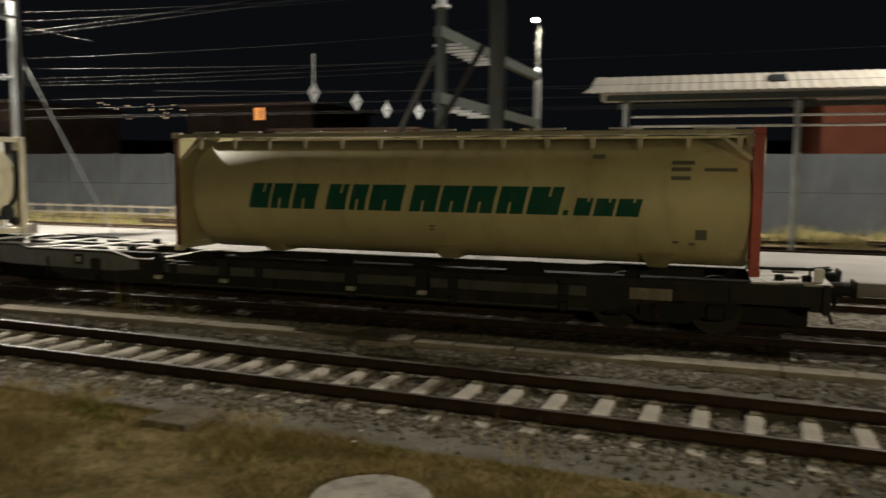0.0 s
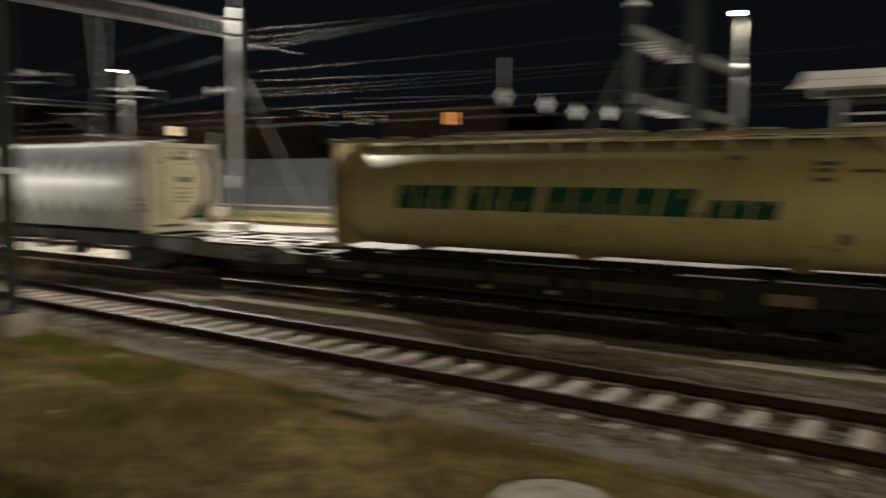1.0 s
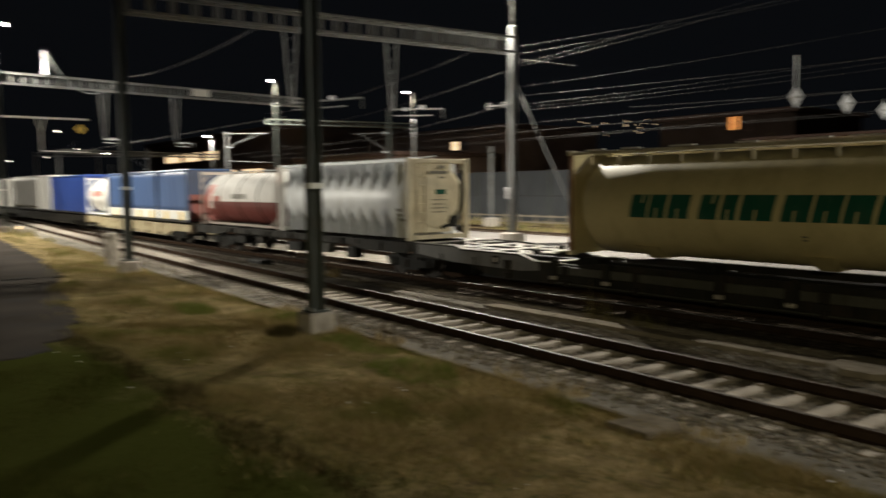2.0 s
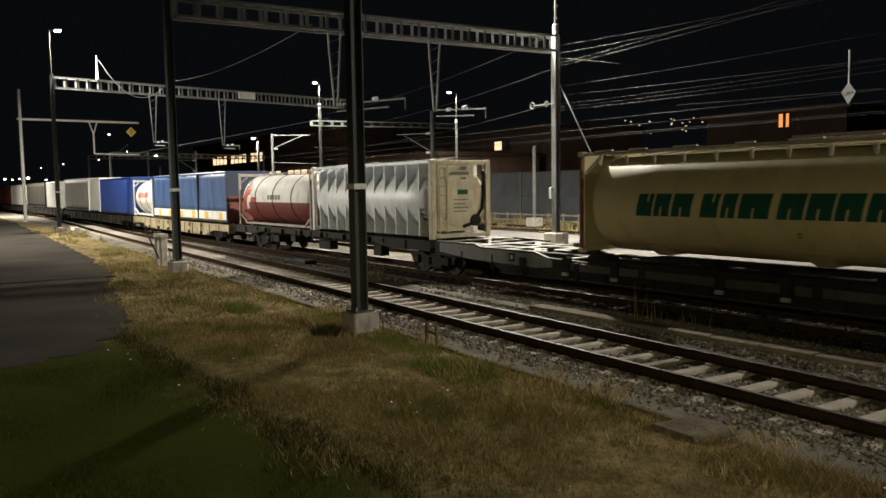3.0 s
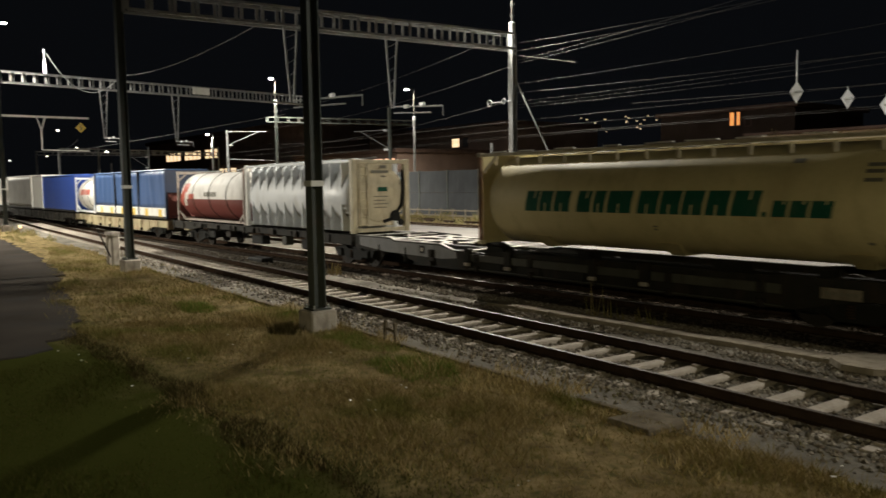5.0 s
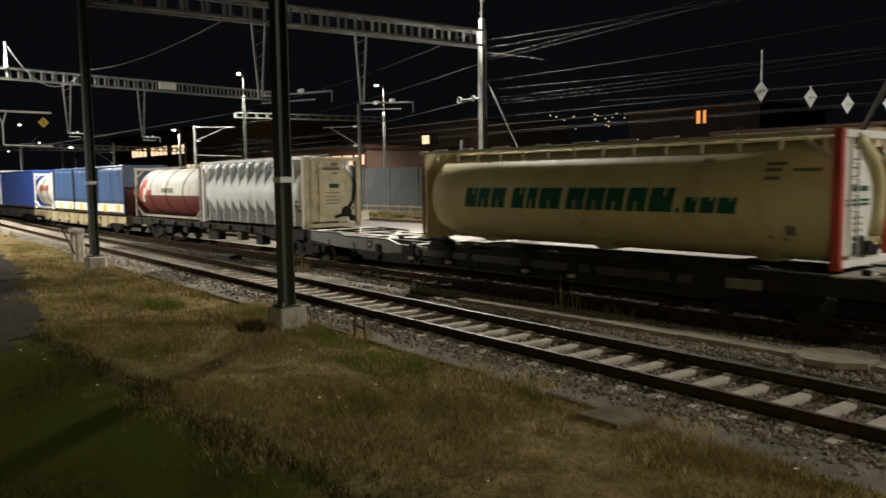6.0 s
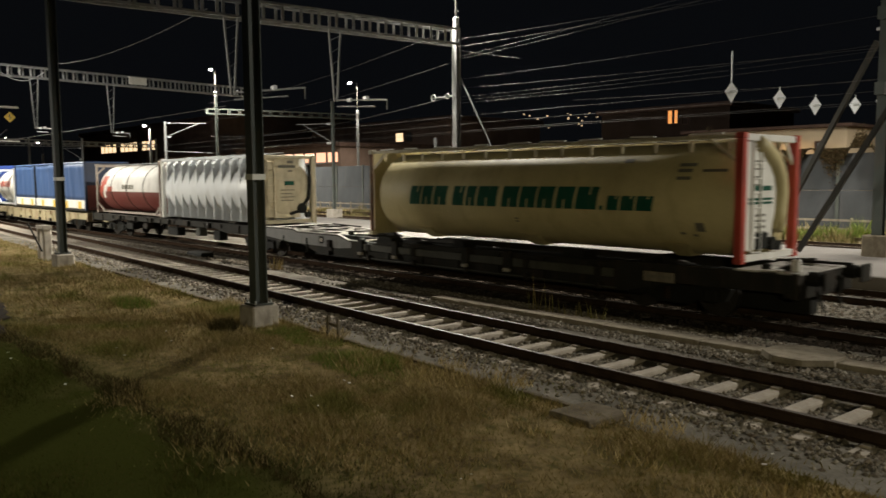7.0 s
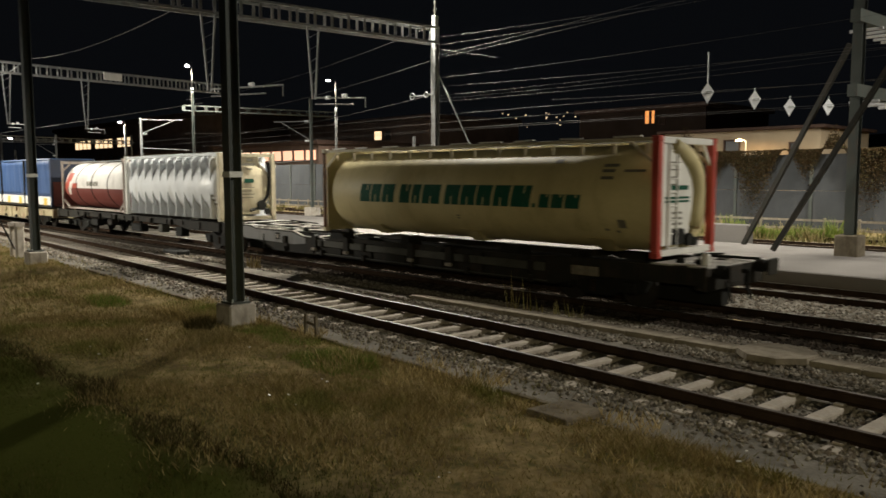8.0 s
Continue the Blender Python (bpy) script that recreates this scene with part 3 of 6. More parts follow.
solid("manhole_cover", bm, M_CONC, "round weathered concrete manhole cover in dry grass", "manhole cover")
kerb = thing("kerb", -15, edge_y(-15), 0, "low weathered concrete kerb between grass and gravel", "kerb", kind="structure")
bm = B()
box(bm, (0, 0, -0.03), (0.985, 0.09, 0.13), bevel=0.01)
KERB = mesh(bm, "kerbstone", M_DIRTY)
for i in range(19):
    x = -24.5 + i
    if i in (17,):
        continue
    o = new("kerbstone", KERB)
    o.parent = kerb
    o.matrix_basis = pose(x + 15, edge_y(x) - edge_y(-15), rnd.uniform(-0.065, -0.03), 0, 0, -2.98 + rnd.uniform(-0.7, 0.7))

# ---- masts, gantries, lamps ----


def lamp_head(t, x, y, z, dx, dy, arm=0.9):
    """A short arm with a flat luminaire whose underside glows."""
    bm = B()
    rod(bm, (x, y, z - 0.05), (x + dx * arm, y + dy * arm, z + 0.03), 0.035)
    part("lamp_arm", bm, M_BLACK, t)
    bm = B()
    box(bm, (x + dx * (arm + 0.25), y + dy * (arm + 0.25), z + 0.06), (0.2, 0.4, 0.06), rz=math.degrees(math.atan2(dy, dx)) - 90, bevel=0.03)
    h = part("luminaire", bm, M_MAST, t)
    bm = B()
    box(bm, (x + dx * (arm + 0.25), y + dy * (arm + 0.25), z - 0.03), (0.18, 0.34, 0.1), rz=math.degrees(math.atan2(dy, dx)) - 90)
    g = part("lens", bm, G_LAMP, h, "glowing white lamp lens")
    g.visible_shadow = False


def h_column(bm, z0, z1, w, d, web=0.014, fl=0.02, x=0.0, y=0.0):
    """An H section: one outline drawn upwards."""
    a, b, c = w / 2, d / 2, web / 2
    o = [(-a, -b), (a, -b), (a, -b + fl), (c, -b + fl), (c, b - fl), (a, b - fl), (a, b), (-a, b), (-a, b - fl), (-c, b - fl), (-c, -b + fl), (-a, -b + fl)]
    lo_ = [bm.verts.new((x + p, y + q, z0)) for p, q in o]
    hi_ = [bm.verts.new((x + p, y + q, z1)) for p, q in o]
    bm.faces.new(lo_[::-1])
    bm.faces.new(hi_)
    for k in range(12):
        m = (k + 1) % 12
        bm.faces.new((lo_[k], lo_[m], hi_[m], hi_[k]))
    bmesh.ops.recalc_face_normals(bm, faces=bm.faces[:])


def near_mast(x, y, top, lamp, w=0.25, ph=0.42):
    t = thing("catenary_mast", x, y, 0, "dark grey steel H-section mast on a concrete plinth", "mast", "masts beside the near track")
    bm = B()
    box(bm, (0, 0, ph / 2 - 0.1), (0.56, 0.56, ph + 0.2), bevel=0.03)
    part("plinth", bm, M_CONC, t, "cracked pale concrete plinth")
    bm = B()
    h_column(bm, ph, top, w, w)
    part("column", bm, M_MAST, t)
    bm = B()
    box(bm, (0, 0, ph + 0.02), (0.4, 0.4, 0.035))
    part("base_plate", bm, M_MAST, t)
    for a in (-0.16, 0.16):
        for b in (-0.16, 0.16):
            bm = B()
            rod(bm, (a, b, ph), (a, b, ph + 0.1), 0.022, 6)
            part("bolt", bm, M_GALV, t)
    bm = B()
    box(bm, (0, 0, 2.88), (w + 0.03, w + 0.03, 0.11))
    part("number_band", bm, M_LEDBOX, t, "pale plastic number band")
    if lamp:
        side = 1 if lamp > 12 else -1
        bm = B()
        rod(bm, (0, 0, top - 0.1), (0, 0, lamp + 0.05), 0.045)
        part("lamp_pole", bm, M_BLACK, t)
        lamp_head(t, 0, 0, lamp, 0.35 * side, 0.94 * side, 0.3)
    return t


near_mast(-13.56, 7.42, 13.0, 0)
near_mast(-27.55, 7.95, 9.6, 0)
near_mast(-60.6, 9.4, 11.0, 14.0)


def gantry(a, b, z0, z1, step=0.75, steel=None, chord=0.09, label="galvanised lattice gantry beam across the tracks"):
    """A lattice beam of four chords with rungs, from a to b."""
    t = thing("gantry", a[0], a[1], z0, label, "gantry")
    o = Vector((a[0], a[1], z0))
    A, E = Vector((a[0], a[1], z0)) - o, Vector((b[0], b[1], z0)) - o
    d = (E - A).normalized()
    s = Vector((-d.y, d.x, 0)) * 0.28
    hgt = Vector((0, 0, z1 - z0))
    for off in (s, -s, s + hgt, -s + hgt):
        bm = B()
        beam(bm, A + off, E + off, chord, chord)
        part("chord", bm, steel or M_GANTRY, t)
    n = int((E - A).length / step)
    bm = B()
    for i in range(n + 1):
        p = A + d * (i * (E - A).length / n)
        for off in (s, -s):
            beam(bm, p + off, p + off + hgt, 0.12, 0.02)
        if i < n:
            q = A + d * ((i + 1) * (E - A).length / n)
            beam(bm, p + s, q - s, 0.05, 0.015)
            beam(bm, p + s + hgt, q - s + hgt, 0.05, 0.015)
    tagged(part("lattice", bm, steel or M_GANTRY, t), kind="stuff")
    return t


def drop_post(x, y, z_top, z_bot, arm, label="tapered lattice drop post hanging from the gantry"):
    t = thing("drop_post", x, y, z_bot, label, "drop post", "drop posts under the gantries")
    h = z_top - z_bot
    for sx_ in (-1, 1):
        bm = B()
        beam(bm, (0, sx_ * 0.28, h + 0.05), (0, sx_ * 0.06, 0), 0.06, 0.06)
        part("leg", bm, M_GANTRY, t)
    bm = B()
    for i in range(7):
        w = 0.08 + 0.2 * i / 6
        beam(bm, (0, -w, h * i / 6), (0, w, h * min(6, i + 0.5) / 6), 0.03, 0.015)
    tagged(part("lacing", bm, M_GANTRY, t), kind="stuff")
    bm = B()
    rod(bm, (0.1, 0, 0.05), (arm, 0.2, -0.15), 0.03)
    rod(bm, (0.1, 0, -0.2), (arm * 0.8, 0.1, -0.35), 0.025)
    rod(bm, (arm, 0.2, -0.15), (arm, 0.2, -0.5), 0.02)
    part("cantilever", bm, M_GANTRY, t)
    for i in (0.25, 0.6):
        bm = B()
        for k in range(5):
            rod(bm, (arm * i + k * 0.05, 0.05, -0.0), (arm * i + k * 0.05 + 0.02, 0.05, -0.0), 0.07, 10)
        part("insulator", bm, M_INSUL, t)
    return t


gantry((-25.6, 23.9), (-26.95, 8.0), 8.62, 9.25)
drop_post(-26.1, 17.9, 8.65, 5.85, 3.0)
drop_post(-26.5, 13.7, 8.65, 5.9, 4.5)
gantry((-60.6, 9.55), (-64.2, 34.5), 10.1, 10.82)
drop_post(-61.5, 16.4, 10.1, 6.5, 3.0)
drop_post(-62.3, 22.0, 10.1, 6.4, 3.0)
bm = B()
box(bm, (-62.26, 24.1, 10.5), (0.04, 1.5, 0.56), rz=8, bevel=0.01)
solid("gantry_sign", bm, M_WHITEP, "pale blank sign board on the gantry beam", "sign")
gantry((-112, 24.2), (-118, 48), 7.6, 8.1, 1.2)
gantry((-142, 27), (-138, 54.8), 8.4, 8.9, 1.2)
gantry((-66.2, 48.0), (-69.0, 33.0), 8.85, 9.3, 1.0, M_MAST, 0.06)


def far_mast(x, y, top, lamp_z=None, w=0.3, z0=0.2, steel=None, dx=-0.75, dy=-0.6, label="galvanised steel mast with a lamp on a concrete plinth"):
    t = thing("lamp_mast" if lamp_z else "steel_mast", x, y, z0, label, "mast", "masts beyond the train")
    bm = B()
    box(bm, (0, 0, 0.25), (0.8, 0.8, 0.6), bevel=0.04)
    part("plinth", bm, M_CONC, t, "pale concrete plinth")
    bm = B()
    h_column(bm, 0.5, top - z0, w * 0.9, w * 0.9)
    part("column", bm, steel or M_GANTRY, t)
    if lamp_z:
        bm = B()
        box(bm, (0, 0, top - z0 + 0.2), (0.22, 0.22, 0.5), bevel=0.03)
        part("head_box", bm, M_GANTRY, t)
        bm = B()
        rod(bm, (0, 0, top - z0), (0, 0, lamp_z - z0), 0.042)
        for k in range(5):
            rod(bm, (-0.14, 0, top - z0 + 0.7 + k * 0.5), (0.14, 0, top - z0 + 0.7 + k * 0.5), 0.015, 6)
        part("lamp_pole", bm, M_BLACK, t)
        lamp_head(t, 0, 0, lamp_z - z0, dx, dy, 0.55)
    return t


fm = far_mast(-25.6, 23.95, 9.35, 12.5)
for dx, pr in ((-1.25, 0.14), (-0.32, 0.11)):
    bm = B()
    for k in range(14):
        a, b = k * math.tau / 14, (k + 1) * math.tau / 14
        rod(bm, (dx + pr * math.cos(a), -0.25, 6.2 + pr * math.sin(a)), (dx + pr * math.cos(b), -0.25, 6.2 + pr * math.sin(b)), 0.022, 6)
    rod(bm, (dx - pr, -0.25, 6.2), (dx + 1.3 if dx < -1 else 0.1, -0.1, 6.2), 0.02, 6)
    part("pulley", bm, M_GANTRY, fm)
bm = B()
rod(bm, (0.15, 0.1, 7.0), (4.5, 0.1, 0.0), 0.03)
part("stay", bm, M_GANTRY, fm, "slanting steel stay")
bm = B()
box(bm, (-0.1, -0.22, 2.3), (0.16, 0.1, 0.5), bevel=0.02)
part("control_box", bm, M_INSUL, fm)
far_mast(-8.4, 39.6, 7.7, 10.4, dx=0, dy=-1, z0=0.07)
far_mast(13.0, 29.0, 9.4, 14.1, dx=0, dy=-1)
far_mast(-67.0, 48.6, 9.4, 12.6, w=0.2, dx=-0.3, dy=-0.9, z0=0.07)
far_mast(-68.0, 33.4, 10.4, 12.7, w=0.2, steel=M_MAST, dx=0.6, dy=-0.8, z0=0.07)
far_mast(-136, 37, 6.5, 8.8, z0=0.07)
far_mast(-138, 55.2, 9, None, 0.26, z0=0.07)
# made-up mast out of view, carrying the light added for the far train
far_mast(-112.0, 8.8, 10.0, 12.1, dx=0, dy=1, z0=0.05)
for x, y, top in ((-112, 24, 8), (-128, 33, 9), (-142, 27, 9), (-165, 24, 9), (-118, 48, 9), (-190, 30, 9)):
    far_mast(x, y, top, None, 0.26, z0=0.07 if y > 29.2 else 0.2)
def cantilever(m, z, dx, dy, reach):
    """Tubular bracket arm with its strut, insulators and steady arm, on a mast of its own."""
    bm = B()
    rod(bm, (0, 0, z), (dx * reach, dy * reach, z + 0.05), 0.026)
    rod(bm, (0, 0, z - 1.3), (dx * reach * 0.8, dy * reach * 0.8, z), 0.024)
    rod(bm, (0, 0, z - 2.6), (dx * reach * 1.15, dy * reach * 1.15, z - 2.75), 0.022)
    a = part("cantilever", bm, M_GANTRY, m)
    for q in (z, z - 1.3):
        bm = B()
        for k in range(5):
            f_ = 0.2 + k * 0.07
            rod(bm, (dx * f_, dy * f_, q), (dx * (f_ + 0.03), dy * (f_ + 0.03), q), 0.075, 10)
        part("insulator", bm, M_INSUL, a)


cantilever(far_mast(-44.6, 30.3, 8.0, None, 0.2, steel=M_MAST), 6.3, -0.95, -0.3, 3.2)
cantilever(far_mast(-72.2, 30.3, 8.2, None, 0.2), 7.85, 0.28, 0.96, 3.7)
cantilever(far_mast(-96, 30.4, 7.6, None, 0.18), 6.3, -0.9, -0.4, 3.6)
far_mast(-38.6, 34.2, 5.4, None, 0.16)
far_mast(-105, 42, 9.0, 10.0, z0=0.07)

# posts made up to carry the two added near-side lights, never in view
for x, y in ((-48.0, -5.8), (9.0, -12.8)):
    t = thing("unseen_lamp", x, y, 0.03, "unseen galvanised lamp post added to light the near side", "street lamp", "street lamps on the near side")
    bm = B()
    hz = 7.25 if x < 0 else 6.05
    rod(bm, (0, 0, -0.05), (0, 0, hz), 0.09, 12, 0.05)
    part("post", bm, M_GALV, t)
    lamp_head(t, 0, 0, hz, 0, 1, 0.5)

# T-shaped mast with an overhead arm and a yellow warning sign
t = thing("signal_mast", -91.8, 11.1, 0, "white-painted post with a long overhead arm", "mast")
bm = B()
rod(bm, (0, 0, -0.1), (0, 0, 13.5), 0.17, 12, 0.14)
part("post", bm, M_WHITEP, t)
bm = B()
beam(bm, (0, -0.3, 10.45), (-0.8, 11.9, 10.5), 0.22, 0.2)
part("arm", bm, M_WHITEP, t)
bm = B()
beam(bm, (-0.6, 6.7, 10.4), (-0.6, 7.1, 9.1), 0.1, 0.1)
beam(bm, (-0.6, 7.5, 10.4), (-0.6, 7.1, 9.1), 0.1, 0.1)
beam(bm, (-0.6, 7.1, 9.2), (-0.6, 7.1, 7.0), 0.12, 0.12)
beam(bm, (-0.6, 7.1, 7.0), (0.4, 11.6, 6.9), 0.1, 0.1)
part("hanger", bm, M_WHITEP, t)
bm = B()
box(bm, (-0.5, 11.00, 9.45), (0.06, 0.78, 0.78), rx=45)
sign = part("sign", bm, M_YELLOW, t, "yellow diamond warning sign")
bm = B()
beam(bm, (-0.44, 11.05, 9.75), (-0.44, 10.90, 9.45), 0.03, 0.1)
beam(bm, (-0.44, 10.90, 9.48), (-0.44, 11.10, 9.42), 0.03, 0.1)
beam(bm, (-0.44, 11.10, 9.45), (-0.44, 10.95, 9.15), 0.03, 0.1)
part("symbol", bm, M_INK, sign, "black lightning symbol")

# anchor portal: two masts, two beams, slanting struts, insulators
t = thing("anchor_portal", -9.2, 26.9, 0.25, "dark steel anchor portal with twin beams and slanting struts", "portal")
for (x, y, top, w) in ((0, 0, 8.5, 0.3), (2.3, -0.9, 13.0, 0.44)):
    bm = B()
    h_column(bm, 0.6, top, w, w, x=x, y=y)
    part("column", bm, M_MAST, t)
    bm = B()
    box(bm, (x, y, 0.3), (0.72, 0.72, 0.75), bevel=0.03)
    part("plinth", bm, M_DIRTY, t, "concrete plinth")
for z in (7.55, 5.25):
    bm = B()
    beam(bm, (0, -0.4, z), (0.8, 12.5, z - 0.1), 0.3, 0.38)
    part("crossbeam", bm, M_MAST, t)
for a, b in (((-4.3, 1.6, 0), (-0.6, 1.0, 6.9)), ((-2.1, -0.9, 0.1), (1.8, -0.9, 6.9)), ((1.3, -0.9, 13.0), (2.2, -0.9, 7.2))):
    bm = B()
    beam(bm, a, b, 0.15, 0.15)
    part("strut", bm, M_WAGON, t)
for i in range(8):
    bm = B()
    rod(bm, (-0.5, 0.6 + i * 0.75, 7.22), (0.5, 0.6 + i * 0.75, 7.22), 0.05, 8)
    part("insulator", bm, M_INSUL, t)
for i in range(4):
    bm = B()
    rod(bm, (-0.45, 0.7 + i * 1.4, 4.95), (0.45, 0.7 + i * 1.4, 4.95), 0.06, 8)
    part("insulator", bm, M_INSUL, t)
bm = B()
rod(bm, (0, 0, 8.4), (0, 0, 9.3), 0.17, 12)
rod(bm, (0, 0, 8.4), (0, 0, 8.5), 0.3, 12)
part("head_insulator", bm, M_INSUL, t)

# white marker boards hung from the wires
for x, y, z in ((-12.9, 24.3, 5.55), (-12.7, 27.3, 5.5), (-12.6, 30.0, 5.4), (-12.25, 32.8, 5.55)):
    t = thing("marker_board", x, y, z, "white diamond marker board hung from a contact wire", "marker board", "marker boards on the wires")
    bm = B()
    extrude(bm, [(0, -0.36), (0.2, 0.02), (0, 0.32), (-0.2, 0.02)], -0.012, 0.012)
    bmesh.ops.rotate(bm, verts=bm.verts[:], matrix=Matrix.Rotation(radians(25), 3, "Z"))
    part("board", bm, M_DIAMOND, t)
    bm = B()
    rod(bm, (0, 0, 0.3), (0, 0, 1.3 if y < 25 else 0.4), 0.02, 6)
    part("hanger", bm, M_GALV, t)
    bm = B()
    box(bm, (0, 0, 0.0), (0.3, 0.07, 0.07), bevel=0.01)
    part("clamp", bm, M_GALV, t)

# ---- overhead wires ----


def wire(a, b, sag, r, name="overhead_wire", label="bare overhead wire over the tracks", metal=M_WIRE):
    n = 16
    cu = bpy.data.curves.new(name, "CURVE")
    cu.dimensions, cu.bevel_depth, cu.bevel_resolution = "3D", r, 1
    sp = cu.splines.new("POLY")
    sp.points.add(n)
    for i in range(n + 1):
        f = i / n
        p = Vector(a).lerp(Vector(b), f)
        sp.points[i].co = (p.x, p.y, p.z - sag * 4 * f * (1 - f), 1)
    cu.materials.append(metal)
    return tagged(new(name, cu), label, "wire", "overhead wires")


for y, zc, mess in ((24.3, 5.55, True), (27.3, 5.5, False), (30.0, 5.4, False), (32.8, 5.55, True)):
    wire((-26.2, y, zc), (30, y, zc), 0.02, 0.0045)
    wire((-66, y + 2, zc), (-26.2, y, zc), 0.02, 0.007)
    if mess:
        wire((-26.2, y, zc + 1.25), (30, y, zc + 1.35), 0.5, 0.0045)
wire((-60, 13.9, 5.5), (-26.9, 13.6, 5.5), 0.02, 0.008)
for za, xb, yb, zb in ((8.84, -6.0, 25.5, 8.9), (8.5, -6.0, 24.6, 8.75), (8.07, -6.0, 22.4, 9.0), (7.95, -6.0, 22.0, 8.6), (7.1, -6.0, 23.9, 7.3), (6.34, -6.0, 24.5, 6.6), (6.2, -6.0, 24.6, 6.45), (6.08, -6.0, 24.2, 6.2)):
    wire((-25.6, 23.85, za), (xb, yb, zb), 0.12, 0.0036)
wire((-25.6, 23.8, 8.4), (-21.4, 23.4, 7.5), 0.0, 0.004)
for z, y in ((9.3, 23.7), (7.95, 24.0), (6.35, 23.6)):
    wire((-68, y + 9, z + 0.4), (-25.6, y, z), 0.6, 0.007)
wire((-61.0, 12.6, 12.3), (-61.7, 17.71, 11.2), 1.9, 0.022, "slack_cable", "slack cable hanging below the gantry", M_GALV)
wire((-61.7, 17.71, 11.2), (-26.9, 13.0, 8.9), 0.5, 0.012)
t = thing("cable_end", -61.02, 12.46, 10.82, "pale cable end with ribbed insulators on the gantry", "cable end")
for sx_ in (-0.18, 0.18):
    bm = B()
    for k in range(6):
        rod(bm, (sx_, 0, 0.1 + k * 0.16), (sx_ * 0.75, 0, 0.2 + k * 0.16), 0.08 - 0.009 * k, 10)
    part("insulator", bm, M_INSUL, t)
bm = B()
rod(bm, (0, 0, -0.05), (0, 0, 1.75), 0.04)
beam(bm, (-0.35, 0, 0.05), (0.35, 0, 0.05), 0.1, 0.1)
part("spike", bm, M_GALV, t)
wire((-92, 19, 7.0), (-62.0, 14.6, 6.4), 0.4, 0.012)

# ---- wall, buildings and distance ----
wall = thing("wall_north", -20, 41.15, 0, "grey concrete noise wall of tall panels and posts", "wall", kind="structure")
bm = B()
box(bm, (0, 0, 1.05), (3.86, 0.14, 2.0), bevel=0.015)
PANEL_LO = mesh(bm, "panel", M_WALL)
bm = B()
box(bm, (0, 0.015, 2.98), (3.86, 0.14, 1.84), bevel=0.015)
PANEL_HI = mesh(bm, "panel", M_WALL)
bm = B()
h_column(bm, 0, 3.98, 0.16, 0.2)
WPOST = mesh(bm, "post", M_MAST)
for i in range(30):
    x = -78 + i * 4 + 20
    for me in (PANEL_LO, PANEL_HI):
        o = new("panel", me)
        o.parent = wall
        o.matrix_basis = pose(x, rnd.uniform(-0.01, 0.01), 0)
    o = new("post", WPOST)
    o.parent = wall
    o.matrix_basis = pose(x - 2, -0.02, 0)
bm = B()
box(bm, (-250, 41.2, 1.9), (228, 0.16, 3.8))
solid("wall_far", bm, M_WALL, "long grey noise wall fading into the night", "wall", "structure")

# climbing plant on the wall
n = 52000
lx = nr.uniform(-24, -2, n)
lz = 4.15 - np.abs(nr.normal(0, 1.0, n)) * (0.5 + 0.5 * np.sin(lx * 0.9) + 0.5 * np.sin(lx * 2.3 + 1))
ok = (lz > 0.3)
lx, lz = lx[ok], lz[ok]
n = len(lx)
ly = 41.02 - nr.uniform(0, 0.22, n)
a = nr.uniform(0, math.tau, n)
s = nr.uniform(0.015, 0.042, n)
q = np.empty((n, 4, 3))
for k in range(4):
    q[:, k, 0] = lx + np.cos(a + k * math.pi / 2) * s
    q[:, k, 1] = ly + nr.uniform(-0.04, 0.04, n)
    q[:, k, 2] = lz + np.sin(a + k * math.pi / 2) * s
pieces("climbing_plant", q.reshape(-1, 3).tolist(), np.arange(n * 4).reshape(-1, 4).tolist(), M_IVY, "brown autumn creeper hanging over the wall", "climbing plant")

# low pale rail fence before the wall
f = thing("low_fence", -20, 37.6, 0, "low weathered wooden fence among weeds", "fence")
for z in (0.35, 0.75):
    bm = B()
    beam(bm, (-45, 0, z), (14, 0, z), 0.05, 0.1)
    part("fence_rail", bm, M_LID, f)
bm = B()
box(bm, (0, 0, 0.42), (0.1, 0.08, 0.9))
FPOST = mesh(bm, "fence_post", M_LID)
for i in range(40):
    o = new("fence_post", FPOST)
    o.parent = f
    o.matrix_basis = pose(-45 + i * 1.5, 0.03, 0)

bm = B()
box(bm, (-14.6, 29.6, 0.48), (1.7, 0.5, 0.9), bevel=0.03)
solid("concrete_block", bm, M_PLATFORM, "pale concrete block at the platform's back edge", "block")


def window(parent, x, y, z, w, h, glass, label=""):
    """A framed pane set into a facade that faces the tracks."""
    bm = B()
    for dx in (-w / 2, w / 2):
        box(bm, (x + dx, y, z), (0.08, 0.16, h + 0.08))
    for dz in (-h / 2, h / 2):
        box(bm, (x, y, z + dz), (w, 0.16, 0.08))
    fr = part("window", bm, M_ROOF, parent)
    bm = B()
    box(bm, (x, y + 0.03, z), (w, 0.03, h))
    part("pane", bm, glass, fr, label)


def building(name, x0, x1, y0, y1, top, material, label, roof=0.4):
    t = thing(name, (x0 + x1) / 2, y0, 0, label, "building")
    w = x1 - x0
    bm = B()
    box(bm, (0, (y1 - y0) / 2, top / 2), (w, y1 - y0, top))
    part("wall", bm, material, t)
    bm = B()
    box(bm, (0, (y1 - y0) / 2, top + roof / 2), (w + 0.8, y1 - y0 + 0.8, roof), bevel=0.05)
    part("roof", bm, M_ROOF, t)
    return t


